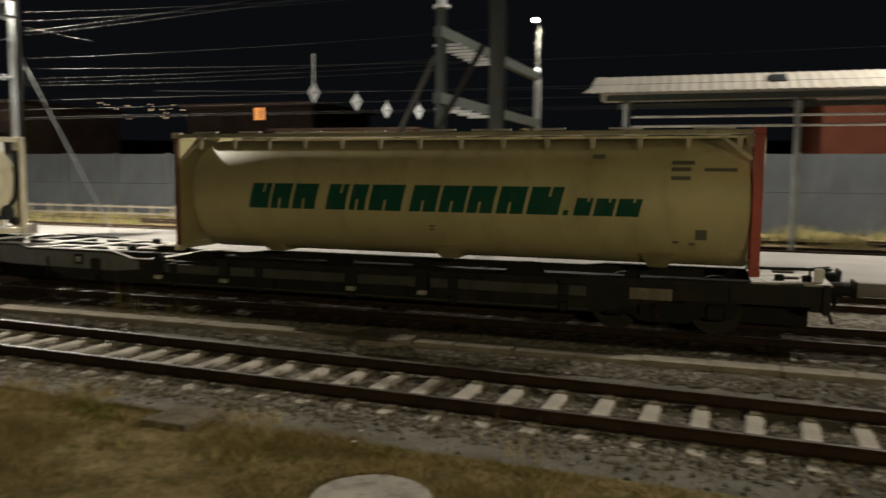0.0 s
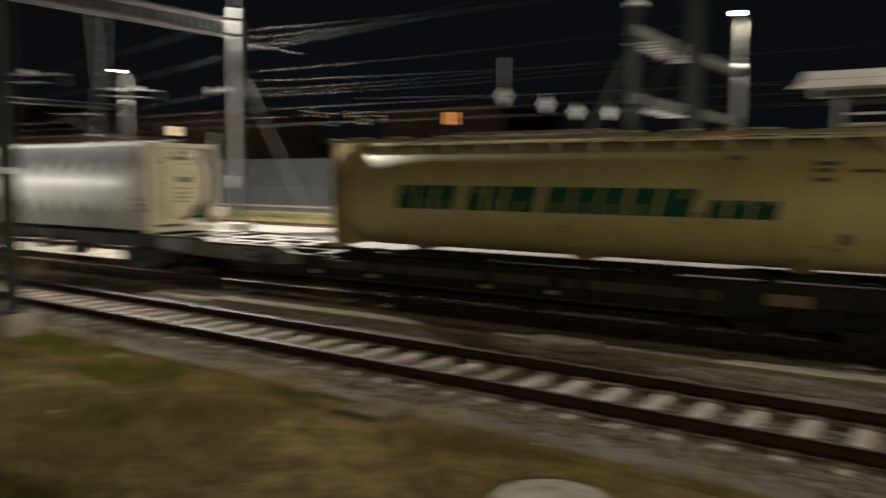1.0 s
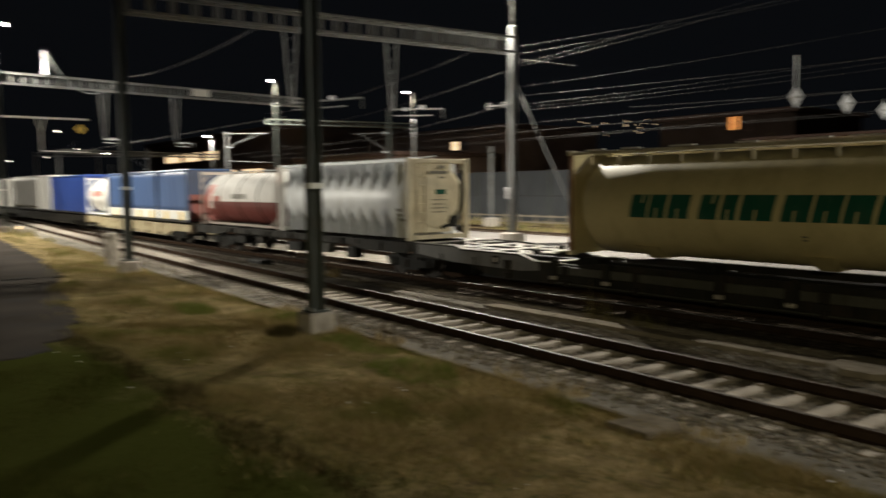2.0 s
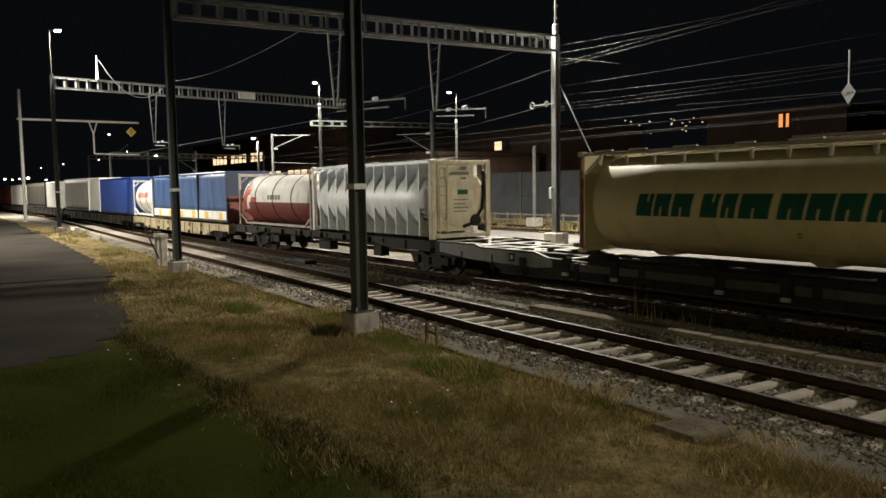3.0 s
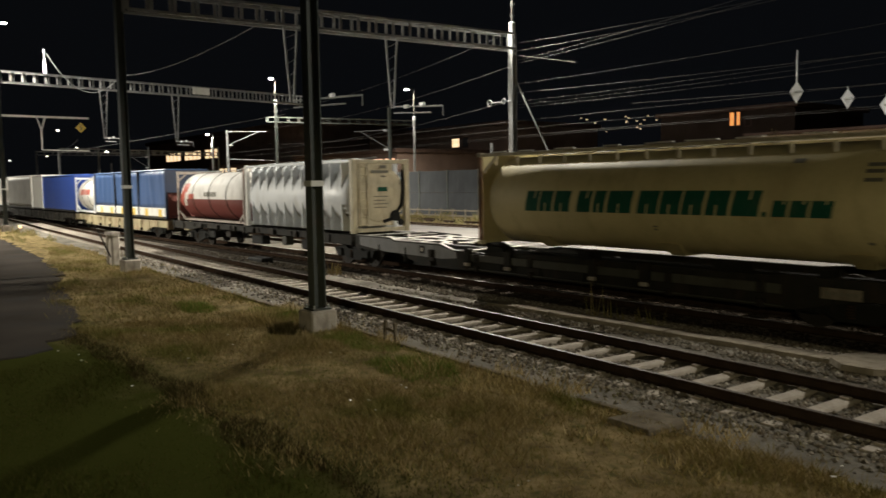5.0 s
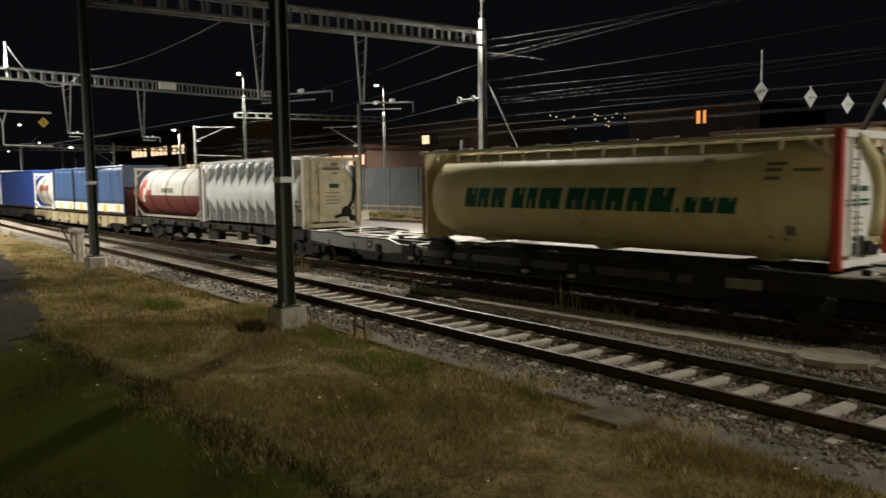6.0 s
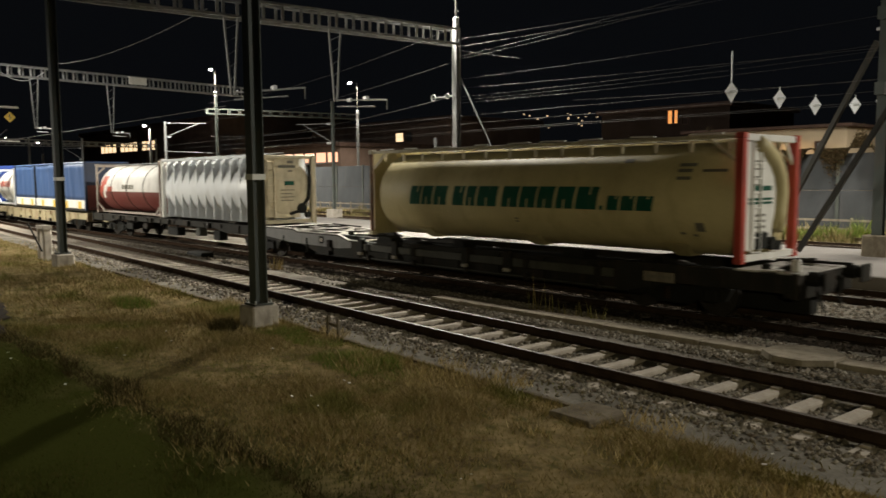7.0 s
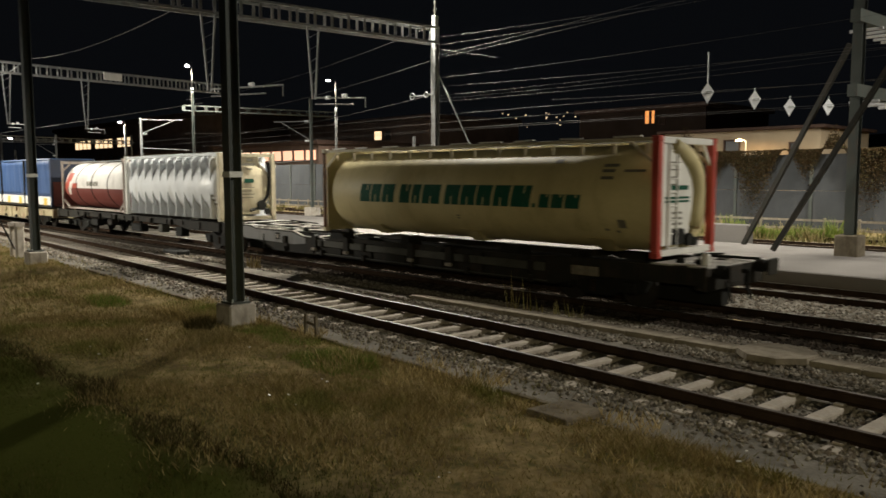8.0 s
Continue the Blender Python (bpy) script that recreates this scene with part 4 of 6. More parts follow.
t = building("house", -28.5, -18.3, 48, 56, 5.6, M_PLASTER, "plastered house behind the wall in warm lamplight", 0.2)
window(t, -0.3, -0.02, 4.1, 1.0, 1.9, M_GLASSD)
window(t, 3.6, -0.02, 4.2, 0.5, 1.2, M_GLASSD)
bm = B()
rod(bm, (-0.35, -0.6, 0), (-0.35, -0.6, 4.9), 0.05)
rod(bm, (-0.35, -0.6, 4.9), (-0.9, -0.6, 5.0), 0.04)
lp = thing("house_lamp", -21.4, 46.4, 0, "small bent lamp post with warm light by the house", "lamp")
part("post", bm, M_WHITEP, lp)
bm = B()
box(bm, (-0.8, -0.6, 4.93), (0.4, 0.2, 0.08), bevel=0.02)
part("lens", bm, glow("house_lamp_lens", (1, 0.75, 0.4), 8), lp, "warm glowing lamp lens").visible_shadow = False
lamp_light(-21.9, 45.6, 5.3, 420, (1, 0.6, 0.24), 0.1, 175)

t = building("apartment_block", -46, -33, 62, 74, 8.6, M_DARKRENDER, "dark apartment block with one lit window")
window(t, 39.5 - 38.6, -0.02, 8.0, 0.5, 1.2, G_ORANGE, "orange lit window")
window(t, 39.5 - 38.0, -0.02, 8.0, 0.4, 1.2, G_ORANGE, "orange lit window")
window(t, 2.4, -0.02, 7.6, 0.6, 0.6, M_DARKRENDER)

t = building("goods_shed", -104, -78, 54, 70, 6.6, M_DARKB, "long low shed with a warmly lit glazed front", 0.5)
for i in range(10):
    window(t, -11.5 + i * 2.55, -0.02, 5.35, 2.3, 1.25, G_SHOP, "warm lit glazing")
t = building("station_building", -190, -112, 60, 80, 12.5, M_DARKB, "dark brown station building with a lit upper storey", 0.8)
for i in range(13):
    if i not in (4, 9):
        window(t, -25 + i * 2.3, -0.02, 9.3, 2.2, 1.8, G_WARMWIN, "warm lit window")
for i in range(18):
    window(t, -36 + i * 4.2, -0.02, 6.0, 1.8, 1.8, M_GLASSD)
t = building("annex", -134, -113, 54, 59, 6.4, M_DARKB, "low annex with a lit white front", 0.3)
for i in range(7):
    if i != 3:
        window(t, -8 + i * 2.6, -0.02, 5.2, 2.3, 1.5, G_WARMWIN, "pale lit glazing")
t = building("warehouse", -112, -78, 72, 90, 10.5, M_DARKB, "dark warehouse with two small lit windows", 0.6)
window(t, 6.0, -0.02, 8.6, 1.8, 1.3, G_WARMWIN, "pale lit window")
window(t, 8.2, -0.02, 8.6, 1.2, 1.3, M_GLASSD)
t = building("brick_building", 5.4, 17, 45, 57, 6.7, M_BRICK, "orange brick building behind the platform canopy")
window(t, 0, -0.02, 5.2, 1.4, 1.4, M_GLASSD)

# hills with scattered lights
bm = B()
xs = [-1400 + i * 60 for i in range(45)]
rows = []
for x in xs:
    h = 32 + 16 * noise.noise((x * 0.004, 1, 1)) + 6 * noise.noise((x * 0.02, 4, 1))
    rows.append([bm.verts.new((x, 420, -2)), bm.verts.new((x, 520, h * 0.55)), bm.verts.new((x, 640, h)), bm.verts.new((x, 900, h * 0.6))])
for p, q in zip(rows, rows[1:]):
    for k in range(3):
        bm.faces.new((p[k], q[k], q[k + 1], p[k + 1])).smooth = True
solid("hill", bm, M_HILL, "dark wooded hills behind the rail yard at night", "hill", "structure")
bm = B()
for i in range(24):
    b = radians(rnd.uniform(35.5, 42.5))
    e = radians(rnd.gauss(4.0, 0.35))
    d = 415
    c = (-math.sin(b) * d, math.cos(b) * d, 2.85 + d * math.tan(e))
    s = rnd.uniform(0.25, 0.6)
    box(bm, c, (s * 1.3, 0.2, s))
tagged(solid("hillside_lights", bm, G_FAR, "scattered warm lights of houses on the hillside", "lights"), kind="stuff")
FARLAMPS = ((84.15, 0.89, 1.5), (83.74, 0.85, 1.3), (83.33, 0.9, 1.4), (82.84, 0.95, 1.9), (81.81, 0.83, 1.3), (77.91, 3.79, 1.4), (80.76, 1.85, 0.9), (78.61, 2.11, 0.9), (76.84, 2.67, 0.9), (82.06, 1.6, 0.8), (44.0, 1.6, 0.9), (45.2, 1.5, 1.2), (43.2, 1.75, 1.0))
bm = B()
for b, e, s in FARLAMPS:
    b, e, d = radians(b), radians(e), 380 if b > 60 else 250
    c = (-math.sin(b) * d, math.cos(b) * d, 2.85 + d * math.tan(e))
    box(bm, c, (s * 0.5, s * 0.5, s * 0.35))
tagged(solid("distant_lamps", bm, G_FARW, "distant white yard lamps", "lights"), kind="stuff")

# platform canopy
t = thing("platform_canopy", 8, 29.6, 0.25, "platform canopy with pale corrugated roof on steel posts", "canopy")
bm = B()
n = 150
x0, x1 = -12.4, 14.0
cols = []
for i in range(n + 1):
    x = x0 + (x1 - x0) * i / n
    w = 0.03 if i % 2 else 0.0
    cols.append([bm.verts.new((x + 0.0, -1.0, 5.48 + w)), bm.verts.new((x + (0.55 if i == 0 else 0), 1.0, 6.24 + w)), bm.verts.new((x + (0.55 if i == 0 else 0), 3.0, 5.5 + w))])
for p, q in zip(cols, cols[1:]):
    for k in range(2):
        bm.faces.new((p[k], q[k], q[k + 1], p[k + 1]))
bmesh.ops.recalc_face_normals(bm, faces=bm.faces[:])
roof = part("roof", bm, M_CORR, t)
sol = roof.modifiers.new("thickness", "SOLIDIFY")
sol.thickness = 0.03
bm = B()
box(bm, (-5.9, 0.15, 5.97), (0.55, 0.8, 0.06), rx=20.8)
part("skylight", bm, M_GLASSD, t, "dark skylight")
for y in (-0.9, 0.9, 2.8):
    bm = B()
    beam(bm, (-11.6, y, 5.3 if y != 0.9 else 5.95), (14, y, 5.3 if y != 0.9 else 5.95), 0.1, 0.2)
    part("purlin", bm, M_MAST, t)
for x in (-11.0, -5.2, 0.6, 6.4, 12.2):
    bm = B()
    rod(bm, (x, 0.2, 0), (x, 0.2, 5.6), 0.1, 10)
    part("post", bm, M_GALV, t)
    bm = B()
    beam(bm, (x, -0.9, 5.25), (x, 2.8, 5.25), 0.12, 0.16)
    beam(bm, (x, 0.2, 4.6), (x, 1.6, 5.25), 0.08, 0.1)
    part("bracket", bm, M_MAST, t)
for z in (4.7, 4.35):
    bm = B()
    rod(bm, (-10.8, 0.2, z), (13, 0.2, z), 0.045, 8)
    part("rail_pipe", bm, M_WHITEP, t)

# lever stand beside the second mast and small box between the tracks
t = thing("point_lever_stand", -30.3, 8.15, 0, "weathered concrete point lever stand in dry grass", "lever stand")
for x in (-0.32, 0.32):
    bm = B()
    box(bm, (x, 0, 0.55), (0.2, 0.28, 1.2), bevel=0.04)
    part("stand", bm, M_CONC, t)
bm = B()
beam(bm, (-0.45, 0, 1.18), (0.45, 0, 1.18), 0.3, 0.12)
part("cap", bm, M_CONC, t)
bm = B()
rod(bm, (0.05, -0.1, 0.3), (-0.1, -0.5, 1.35), 0.03)
part("lever", bm, M_BLACK, t)
t = thing("point_machine", -28.4, 13.1, -0.2, "low dark point machine box between the tracks", "point machine")
bm = B()
box(bm, (0, 0, 0.14), (1.3, 0.5, 0.28), bevel=0.04)
part("case", bm, M_BLACK, t)
bm = B()
rod(bm, (-0.7, 0, 0.12), (-2.2, -0.3, 0.1), 0.03)
part("drive_rod", bm, M_RAIL, t)
bm = B()
box(bm, (-11.9, 7.9, 0.14), (0.05, 0.05, 0.44), ry=4)
box(bm, (-11.6, 7.92, 0.14), (0.05, 0.05, 0.4), ry=-5)
box(bm, (-11.75, 7.91, 0.2), (0.3, 0.03, 0.05), ry=6)
solid("marker_stub", bm, M_DIRTY, "short weathered wooden marker beside the track", "marker")
t = thing("ground_reflector", -57.5, 9.9, 0, "small ground lamp glowing at the path's end", "lamp")
bm = B()
box(bm, (0, 0, 0.25), (0.5, 0.3, 0.5), bevel=0.05)
part("case", bm, M_CONC, t)
bm = B()
box(bm, (0.1, -0.2, 0.42), (0.5, 0.12, 0.16))
part("lens", bm, G_FAR, t)

# ---- train ----
TRAIN = []


def on_train(name, u, z, label, category, group=""):
    t = thing(name, 0.89 + u, TRAIN_Y, TRAIN_RAIL + z, label, category, group)
    TRAIN.append((t, u, TRAIN_RAIL + z))
    return t


WHEELS = []


def bogie(w, x):
    """Two wheelsets in a cast side-frame bogie, x from the wagon's origin."""
    for dx in (-0.9, 0.9):
        bm = B()
        for y in (-0.75, 0.75):
            rod(bm, (0, y - 0.06, 0), (0, y + 0.06, 0), 0.46, 28)
            rod(bm, (0, y - 0.09, 0), (0, y + 0.09, 0), 0.2, 16)
        rod(bm, (0, -1.0, 0), (0, 1.0, 0), 0.08, 12)
        for k in range(4):
            a = k * math.pi / 2
            for y in (-0.82, 0.82):
                rod(bm, (0.3 * math.cos(a), y - 0.01, 0.3 * math.sin(a)), (0.3 * math.cos(a), y + 0.01, 0.3 * math.sin(a)), 0.05, 8)
        ws = part("wheelset", bm, M_WHEEL, w)
        ws.location = (x + dx, 0, 0.46)
        WHEELS.append((ws, x + dx))
    for y in (-1.03, 1.03):
        bm = B()
        extrude(bm, [(x - 1.35, 0.62), (x - 1.2, 0.35), (x - 0.62, 0.35), (x - 0.4, 0.22), (x + 0.4, 0.22), (x + 0.62, 0.35), (x + 1.2, 0.35), (x + 1.35, 0.62), (x + 0.6, 0.72), (x + 0.35, 0.6), (x - 0.35, 0.6), (x - 0.6, 0.72)], y - 0.06, y + 0.06)
        sf = part("side_frame", bm, M_BLACK, w)
        bm = B()
        for dx in (-0.14,):
            for k in range(5):
                rod(bm, (x + dx, y * 1.03, 0.3 + k * 0.055), (x + dx, y * 1.03, 0.335 + k * 0.055), 0.09, 10)
        part("spring", bm, M_RAIL, sf)
        for dx in (-0.9, 0.9):
            bm = B()
            box(bm, (x + dx, y * 1.06, 0.46), (0.34, 0.16, 0.3), bevel=0.04)
            part("axle_box", bm, M_BLACK, sf)
    bm = B()
    box(bm, (x, 0, 0.62), (0.5, 2.0, 0.22), bevel=0.04)
    part("bolster", bm, M_BLACK, w)


def wagon(u0, u1, bogies, label, sill=M_WAGON, top=1.02, deck=(), buffers=(), gear=True, depth=0.62, steps=(), spine=0.3):
    """A skeleton flat wagon from u0 to u1, with fish-belly sills and open cross members."""
    c = (u0 + u1) / 2
    h = (u1 - u0) / 2
    w = on_train("container_wagon", c, 0, label, "freight wagon", "wagons of the train")
    ins = 2.6
    low = top - depth
    for y in (-1.2, 1.2):
        bm = B()
        o = [(-h, top), (-h, top - 0.34), (-h + ins, top - 0.36), (-h + ins + 1.2, low), (h - ins - 1.2, low), (h - ins, top - 0.36), (h, top - 0.34), (h, top)]
        if steps:
            o = [p for p in o[1:-1]] + [(u - c, z) for u, z in steps[::-1]]
        extrude(bm, o, y - 0.04, y + 0.04)
        s = part("side_sill", bm, sill, w)
        bm = B()
        box(bm, (0, y * 0.96, low - 0.002), (2 * (h - ins - 1.2), 0.2, 0.025))
        for (ua, za), (ub, zb) in zip(steps, steps[1:]):
            beam(bm, (ua - c, y * 0.97, za + 0.003), (ub - c, y * 0.97, zb + 0.003), 0.15, 0.025)
        if not steps:
            box(bm, (0, y * 0.96, top + 0.003), (2 * h, 0.2, 0.025))
        part("flange", bm, sill, s)
        bm = B()
        n = max(3, int(2 * h / 1.5))
        for i in range(1, n):
            x = -h + 2 * h * i / n
            lo_ = top - 0.34 if abs(x) > h - ins else low
            hi_ = min([top] + [z for u, z in steps if abs(u - c - x) < 4.5])
            box(bm, (x, y * 1.04, (hi_ + lo_) / 2), (0.03, 0.08, hi_ - lo_ - 0.03))
        tagged(part("stiffener", bm, sill, s), kind="stuff")
    n = max(3, int(2 * h / 3.0))
    for i in range(n + 1):
        bm = B()
        x = -h + 0.12 + (2 * h - 0.24) * i / n
        box(bm, (x, 0, (0.87 if steps else top) - 0.16), (0.22, 2.32, 0.26))
        part("cross_member", bm, sill, w)
    bm = B()
    box(bm, (0, 0, top - 0.09 - spine / 2), (2 * h - 0.3, 0.34, spine))
    part("centre_sill", bm, M_BLACK, w)
    for x in bogies:
        bogie(w, x - c)
    if gear:
        for k in range(6):
            x = -h * 0.55 + k * h * 0.22
            bm = B()
            box(bm, (x, -1.28, (0.88 if steps else top) - 0.12), (0.2, 0.14, 0.24), bevel=0.02)
            part("lashing_bracket", bm, sill, w)
            bm = B()
            box(bm, (x, -1.3, low + 0.06), (0.14, 0.12, 0.18), bevel=0.02)
            part("lashing_ring", bm, M_WHEEL, w)
        bm = B()
        rod(bm, (-h * 0.5, 0.5, low - 0.02), (h * 0.1, 0.5, low - 0.02), 0.05)
        rod(bm, (-1.3, -0.5, low + 0.1), (-0.3, -0.5, low + 0.1), 0.19, 14)
        part("brake_gear", bm, M_BLACK, w)
    for a, b in deck:
        a, b = a - c, b - c
        n = 3 if b - a > 2 else 1
        for i in range(n + 1):
            bm = B()
            box(bm, (a + (b - a) * i / n, 0, top + 0.04), (0.46, 2.5, 0.035), bevel=0.008)
            part("deck_plate", bm, M_DECK, w, "dusty pale deck plate")
        for i in range(n):
            xa, xb = a + (b - a) * i / n, a + (b - a) * (i + 1) / n
            bm = B()
            beam(bm, (xa, 0, top + 0.046), (xb, 0, top + 0.046), 0.5, 0.03)
            part("deck_plate", bm, M_DECK, w)
            for y in (-1, 1):
                bm = B()
                p = y * (0.8 if i == 1 else 1.08)
                q = y * (0.8 if i == 0 else 1.08)
                beam(bm, (xa, p, top + 0.05), (xb, q, top + 0.05), 0.4, 0.03)
                part("deck_plate", bm, M_DECK, w)
        for x in (a + 0.7, b - 0.6):
            bm = B()
            box(bm, (x, -0.9, top + 0.11), (0.16, 0.12, 0.12), bevel=0.02)
            part("twist_lock", bm, M_BLACK, w)
            bm = B()
            rod(bm, (x - 0.5, 0.6, top + 0.1), (x + 0.6, 0.6, top + 0.12), 0.03)
            part("release_bar", bm, M_BLACK, w)
        if n == 1:
            continue
        bm = B()
        extrude(bm, [((a + b) / 2 - 0.18, top - 0.32), ((a + b) / 2 + 0.12, top - 0.32), ((a + b) / 2 + 0.12, top - 0.06), ((a + b) / 2 - 0.18, top - 0.06)], -1.274, -1.25)
        part("data_plate", bm, M_CONC, w)
    for e, side in buffers:
        e -= c
        bm = B()
        box(bm, (e, 0, top - 0.2), (0.14, 2.56, 0.5), bevel=0.02)
        hs = part("headstock", bm, sill, w)
        for y in (-0.875, 0.875):
            bm = B()
            rod(bm, (e, y, top - 0.06), (e + side * 0.42, y, top - 0.06), 0.11, 14)
            rod(bm, (e + side * 0.1, y, top - 0.06), (e + side * 0.3, y, top - 0.06), 0.14, 14)
            bf = part("buffer", bm, M_BLACK, w)
            bm = B()
            box(bm, (e + side * 0.47, y, top - 0.06), (0.05, 0.5, 0.36), bevel=0.02)
            part("buffer_head", bm, M_WAGON, bf)
        bm = B()
        rod(bm, (e, 0, top - 0.1), (e + side * 0.35, 0, top - 0.1), 0.05)
        rod(bm, (e + side * 0.35, 0, top - 0.08), (e + side * 0.3, 0, top - 0.5), 0.04)
        part("draw_hook", bm, M_BLACK, w)
        bm = B()
        rod(bm, (e + side * 0.05, -0.45, top - 0.25), (e + side * 0.22, -0.42, top - 0.75), 0.03)
        part("brake_hose", bm, M_BLACK, w)
        bm = B()
        rod(bm, (e + side * 0.05, 0.45, top - 0.25), (e + side * 0.22, 0.42, top - 0.75), 0.03)
        part("brake_hose", bm, M_BLACK, w)
        bm = B()
        rod(bm, (e - side * 0.25, -1.0, top + 0.02), (e - side * 0.25, -1.0, top + 0.3), 0.02)
        rod(bm, (e - side * 0.25, -1.0, top + 0.3), (e + side * 0.1, -0.6, top + 0.3), 0.02)
        part("grab_rail", bm, M_BLACK, w)
    return w


# deep black centre sill covers lit ground, standing in for shade under this wagon
w1 = wagon(-18.9, 1.08, (-1.6, -19.3), "grimy articulated container wagon with an open dusty deck end", deck=((0.1, 0.95),), buffers=((1.08, 1),), depth=0.64, spine=0.78,
           steps=((-18.9, 1.12), (-16.75, 1.12), (-16.48, 1.04), (-13.97, 1.04), (-13.42, 0.89), (-11.9, 0.89), (-11.2, 0.97), (-3.4, 0.97), (-2.9, 1.02), (1.08, 1.02)))
bm = B()
c1 = (-18.9 + 1.08) / 2
extrude(bm, [(-2.2 - c1, 0.66), (-1.45 - c1, 0.66), (-1.45 - c1, 0.87), (-2.2 - c1, 0.87)], -1.3, -1.285)
pl = part("name_plate", bm, M_LID, w1, "pale plate with unreadable lettering")
bm = B()
for k in range(5):
    box(bm, (-2.08 - c1 + k * 0.13, -1.303, 0.77), (0.09, 0.006, 0.07))
part("lettering_bars", bm, M_INK, pl)
bm = B()
box(bm, (0.98 - c1, -1.0, 1.2), (0.16, 0.12, 0.26), bevel=0.03)
tl = part("tail_lamp", bm, M_WHITEP, w1, "small tail lamp with a pale red lens")
bm = B()
extrude(bm, [(-18.6 - c1, 0.8), (-16.9 - c1, 0.66), (-13.9 - c1, 0.62), (-13.2 - c1, 0.68), (-13.2 - c1, 0.86), (-14.0 - c1, 1.02), (-16.45 - c1, 1.02), (-16.75 - c1, 1.1), (-18.6 - c1, 1.1)], -1.262, -1.246)
sc = part("sill_cover", bm, M_GREYSILL, w1, "grey painted sill end beside the open deck")
bm = B()
box(bm, (-14.9 - c1, -1.27, 0.85), (0.26, 0.012, 0.24), bevel=0.005)
part("sill_patch", bm, M_WAGON, sc)
bm = B()
box(bm, (-14.9 - c1, -1.28, 0.85), (0.12, 0.012, 0.12), bevel=0.005)
part("data_plate", bm, M_CONC, sc)


def open_deck(w, c):
    """Pale top plates of the open end: edge strips, cross plates, twin spine and slanting plates round dark openings."""
    def plate(a, b, wide):
        bm = B()
        beam(bm, (a[0] - c, a[1], a[2]), (b[0] - c, b[1], b[2]), wide, 0.022)
        part("deck_plate", bm, M_DECK, w, "dusty pale deck plate")
    hi_, lo_ = 1.15, 1.07
    for y in (-1, 1):
        plate((-18.8, y * 1.19, hi_), (-16.76, y * 1.19, hi_), 0.1)
        plate((-16.76, y * 1.19, hi_), (-16.46, y * 1.19, lo_), 0.1)
        plate((-16.46, y * 1.19, lo_), (-13.98, y * 1.19, lo_), 0.1)
        plate((-13.98, y * 1.19, lo_), (-13.4, y * 1.19, 0.92), 0.1)
        plate((-13.4, y * 1.19, 0.92), (-12.3, y * 1.19, 0.92), 0.07)
        plate((-18.2, y * 0.42, lo_), (-13.4, y * 0.42, lo_), 0.17)
        plate((-16.4, y * 1.1, lo_ + 0.004), (-15.75, y * 0.5, lo_ + 0.004), 0.2)
        plate((-14.0, y * 1.1, lo_ + 0.004), (-14.6, y * 0.5, lo_ + 0.004), 0.2)
        plate((-17.9, y * 0.5, lo_ + 0.03), (-17.2, y * 1.1, hi_ - 0.01), 0.16)
    for u, z, wide in ((-18.3, hi_, 0.3), (-16.6, lo_ + 0.03, 0.26), (-15.2, lo_ + 0.006, 0.22), (-13.85, lo_ + 0.006, 0.26), (-12.9, 0.92, 0.2)):
        plate((u, -1.13, z), (u, 1.13, z), wide)
    for u, y in ((-17.6, -0.8), (-14.3, 0.75), (-13.6, -0.95)):
        bm = B()
        box(bm, (u - c, y, 1.13), (0.18, 0.13, 0.13), bevel=0.02)
        part("twist_lock", bm, M_BLACK, w)
    bm = B()
    rod(bm, (-17.4 - c, 0.9, 1.2), (-15.6 - c, 0.9, 1.16), 0.025)
    part("release_bar", bm, M_BLACK, w)


open_deck(w1, c1)


def side_gear(w, c):
    """Outer lashing rail with brackets, container supports on the low frame, and small gear below."""
    for a, b in ((-12.5, -11.0), (-10.75, -7.95), (-7.7, -6.4), (-6.1, -3.0)):
        bm = B()
        box(bm, ((a + b) / 2 - c, -1.285, 0.755), (b - a, 0.05, 0.2), bevel=0.012)
        part("lashing_rail", bm, M_SILLGREY, w)
    bm = B()
    box(bm, (-7.75 - c, -1.27, 0.42), (9.6, 0.07, 0.022))
    part("lower_edge", bm, M_SILLGREY, w)
    for u in (-12.6, -10.87, -7.82, -6.26):
        bm = B()
        extrude(bm, [(u - 0.13 - c, 0.6), (u + 0.13 - c, 0.6), (u + 0.11 - c, 0.98), (u + 0.04 - c, 1.04), (u - 0.1 - c, 1.0)], -1.36, -1.2)
        br = part("rail_bracket", bm, M_WAGON, w)
        bm = B()
        box(bm, (u - c, -1.34, 0.55), (0.2, 0.1, 0.09), bevel=0.015)
        part("bracket_foot", bm, M_CONC, br, "pale worn bracket foot")
    for u, wide, z in ((-11.6, 0.9, 1.12), (-8.26, 0.5, 1.2), (-4.25, 0.8, 1.2), (-2.2, 0.3, 1.17)):
        bm = B()
        extrude(bm, [(u - wide / 2 - c, 0.85), (u + wide / 2 - c, 0.85), (u + wide * 0.34 - c, z - 0.03), (u + wide * 0.15 - c, z), (u - wide * 0.2 - c, z), (u - wide * 0.38 - c, z - 0.05)], -1.14, -0.7)
        part("container_support", bm, M_BLACK, w)
    for u in (-11.2, -9.3, -5.2):
        bm = B()
        rod(bm, (u - c, -1.05, 0.42), (u + 0.5 - c, -1.05, 0.4), 0.07, 10)
        rod(bm, (u + 0.2 - c, -1.05, 0.42), (u + 0.2 - c, -1.05, 0.75), 0.025, 6)
        part("brake_lever", bm, M_WHEEL, w)


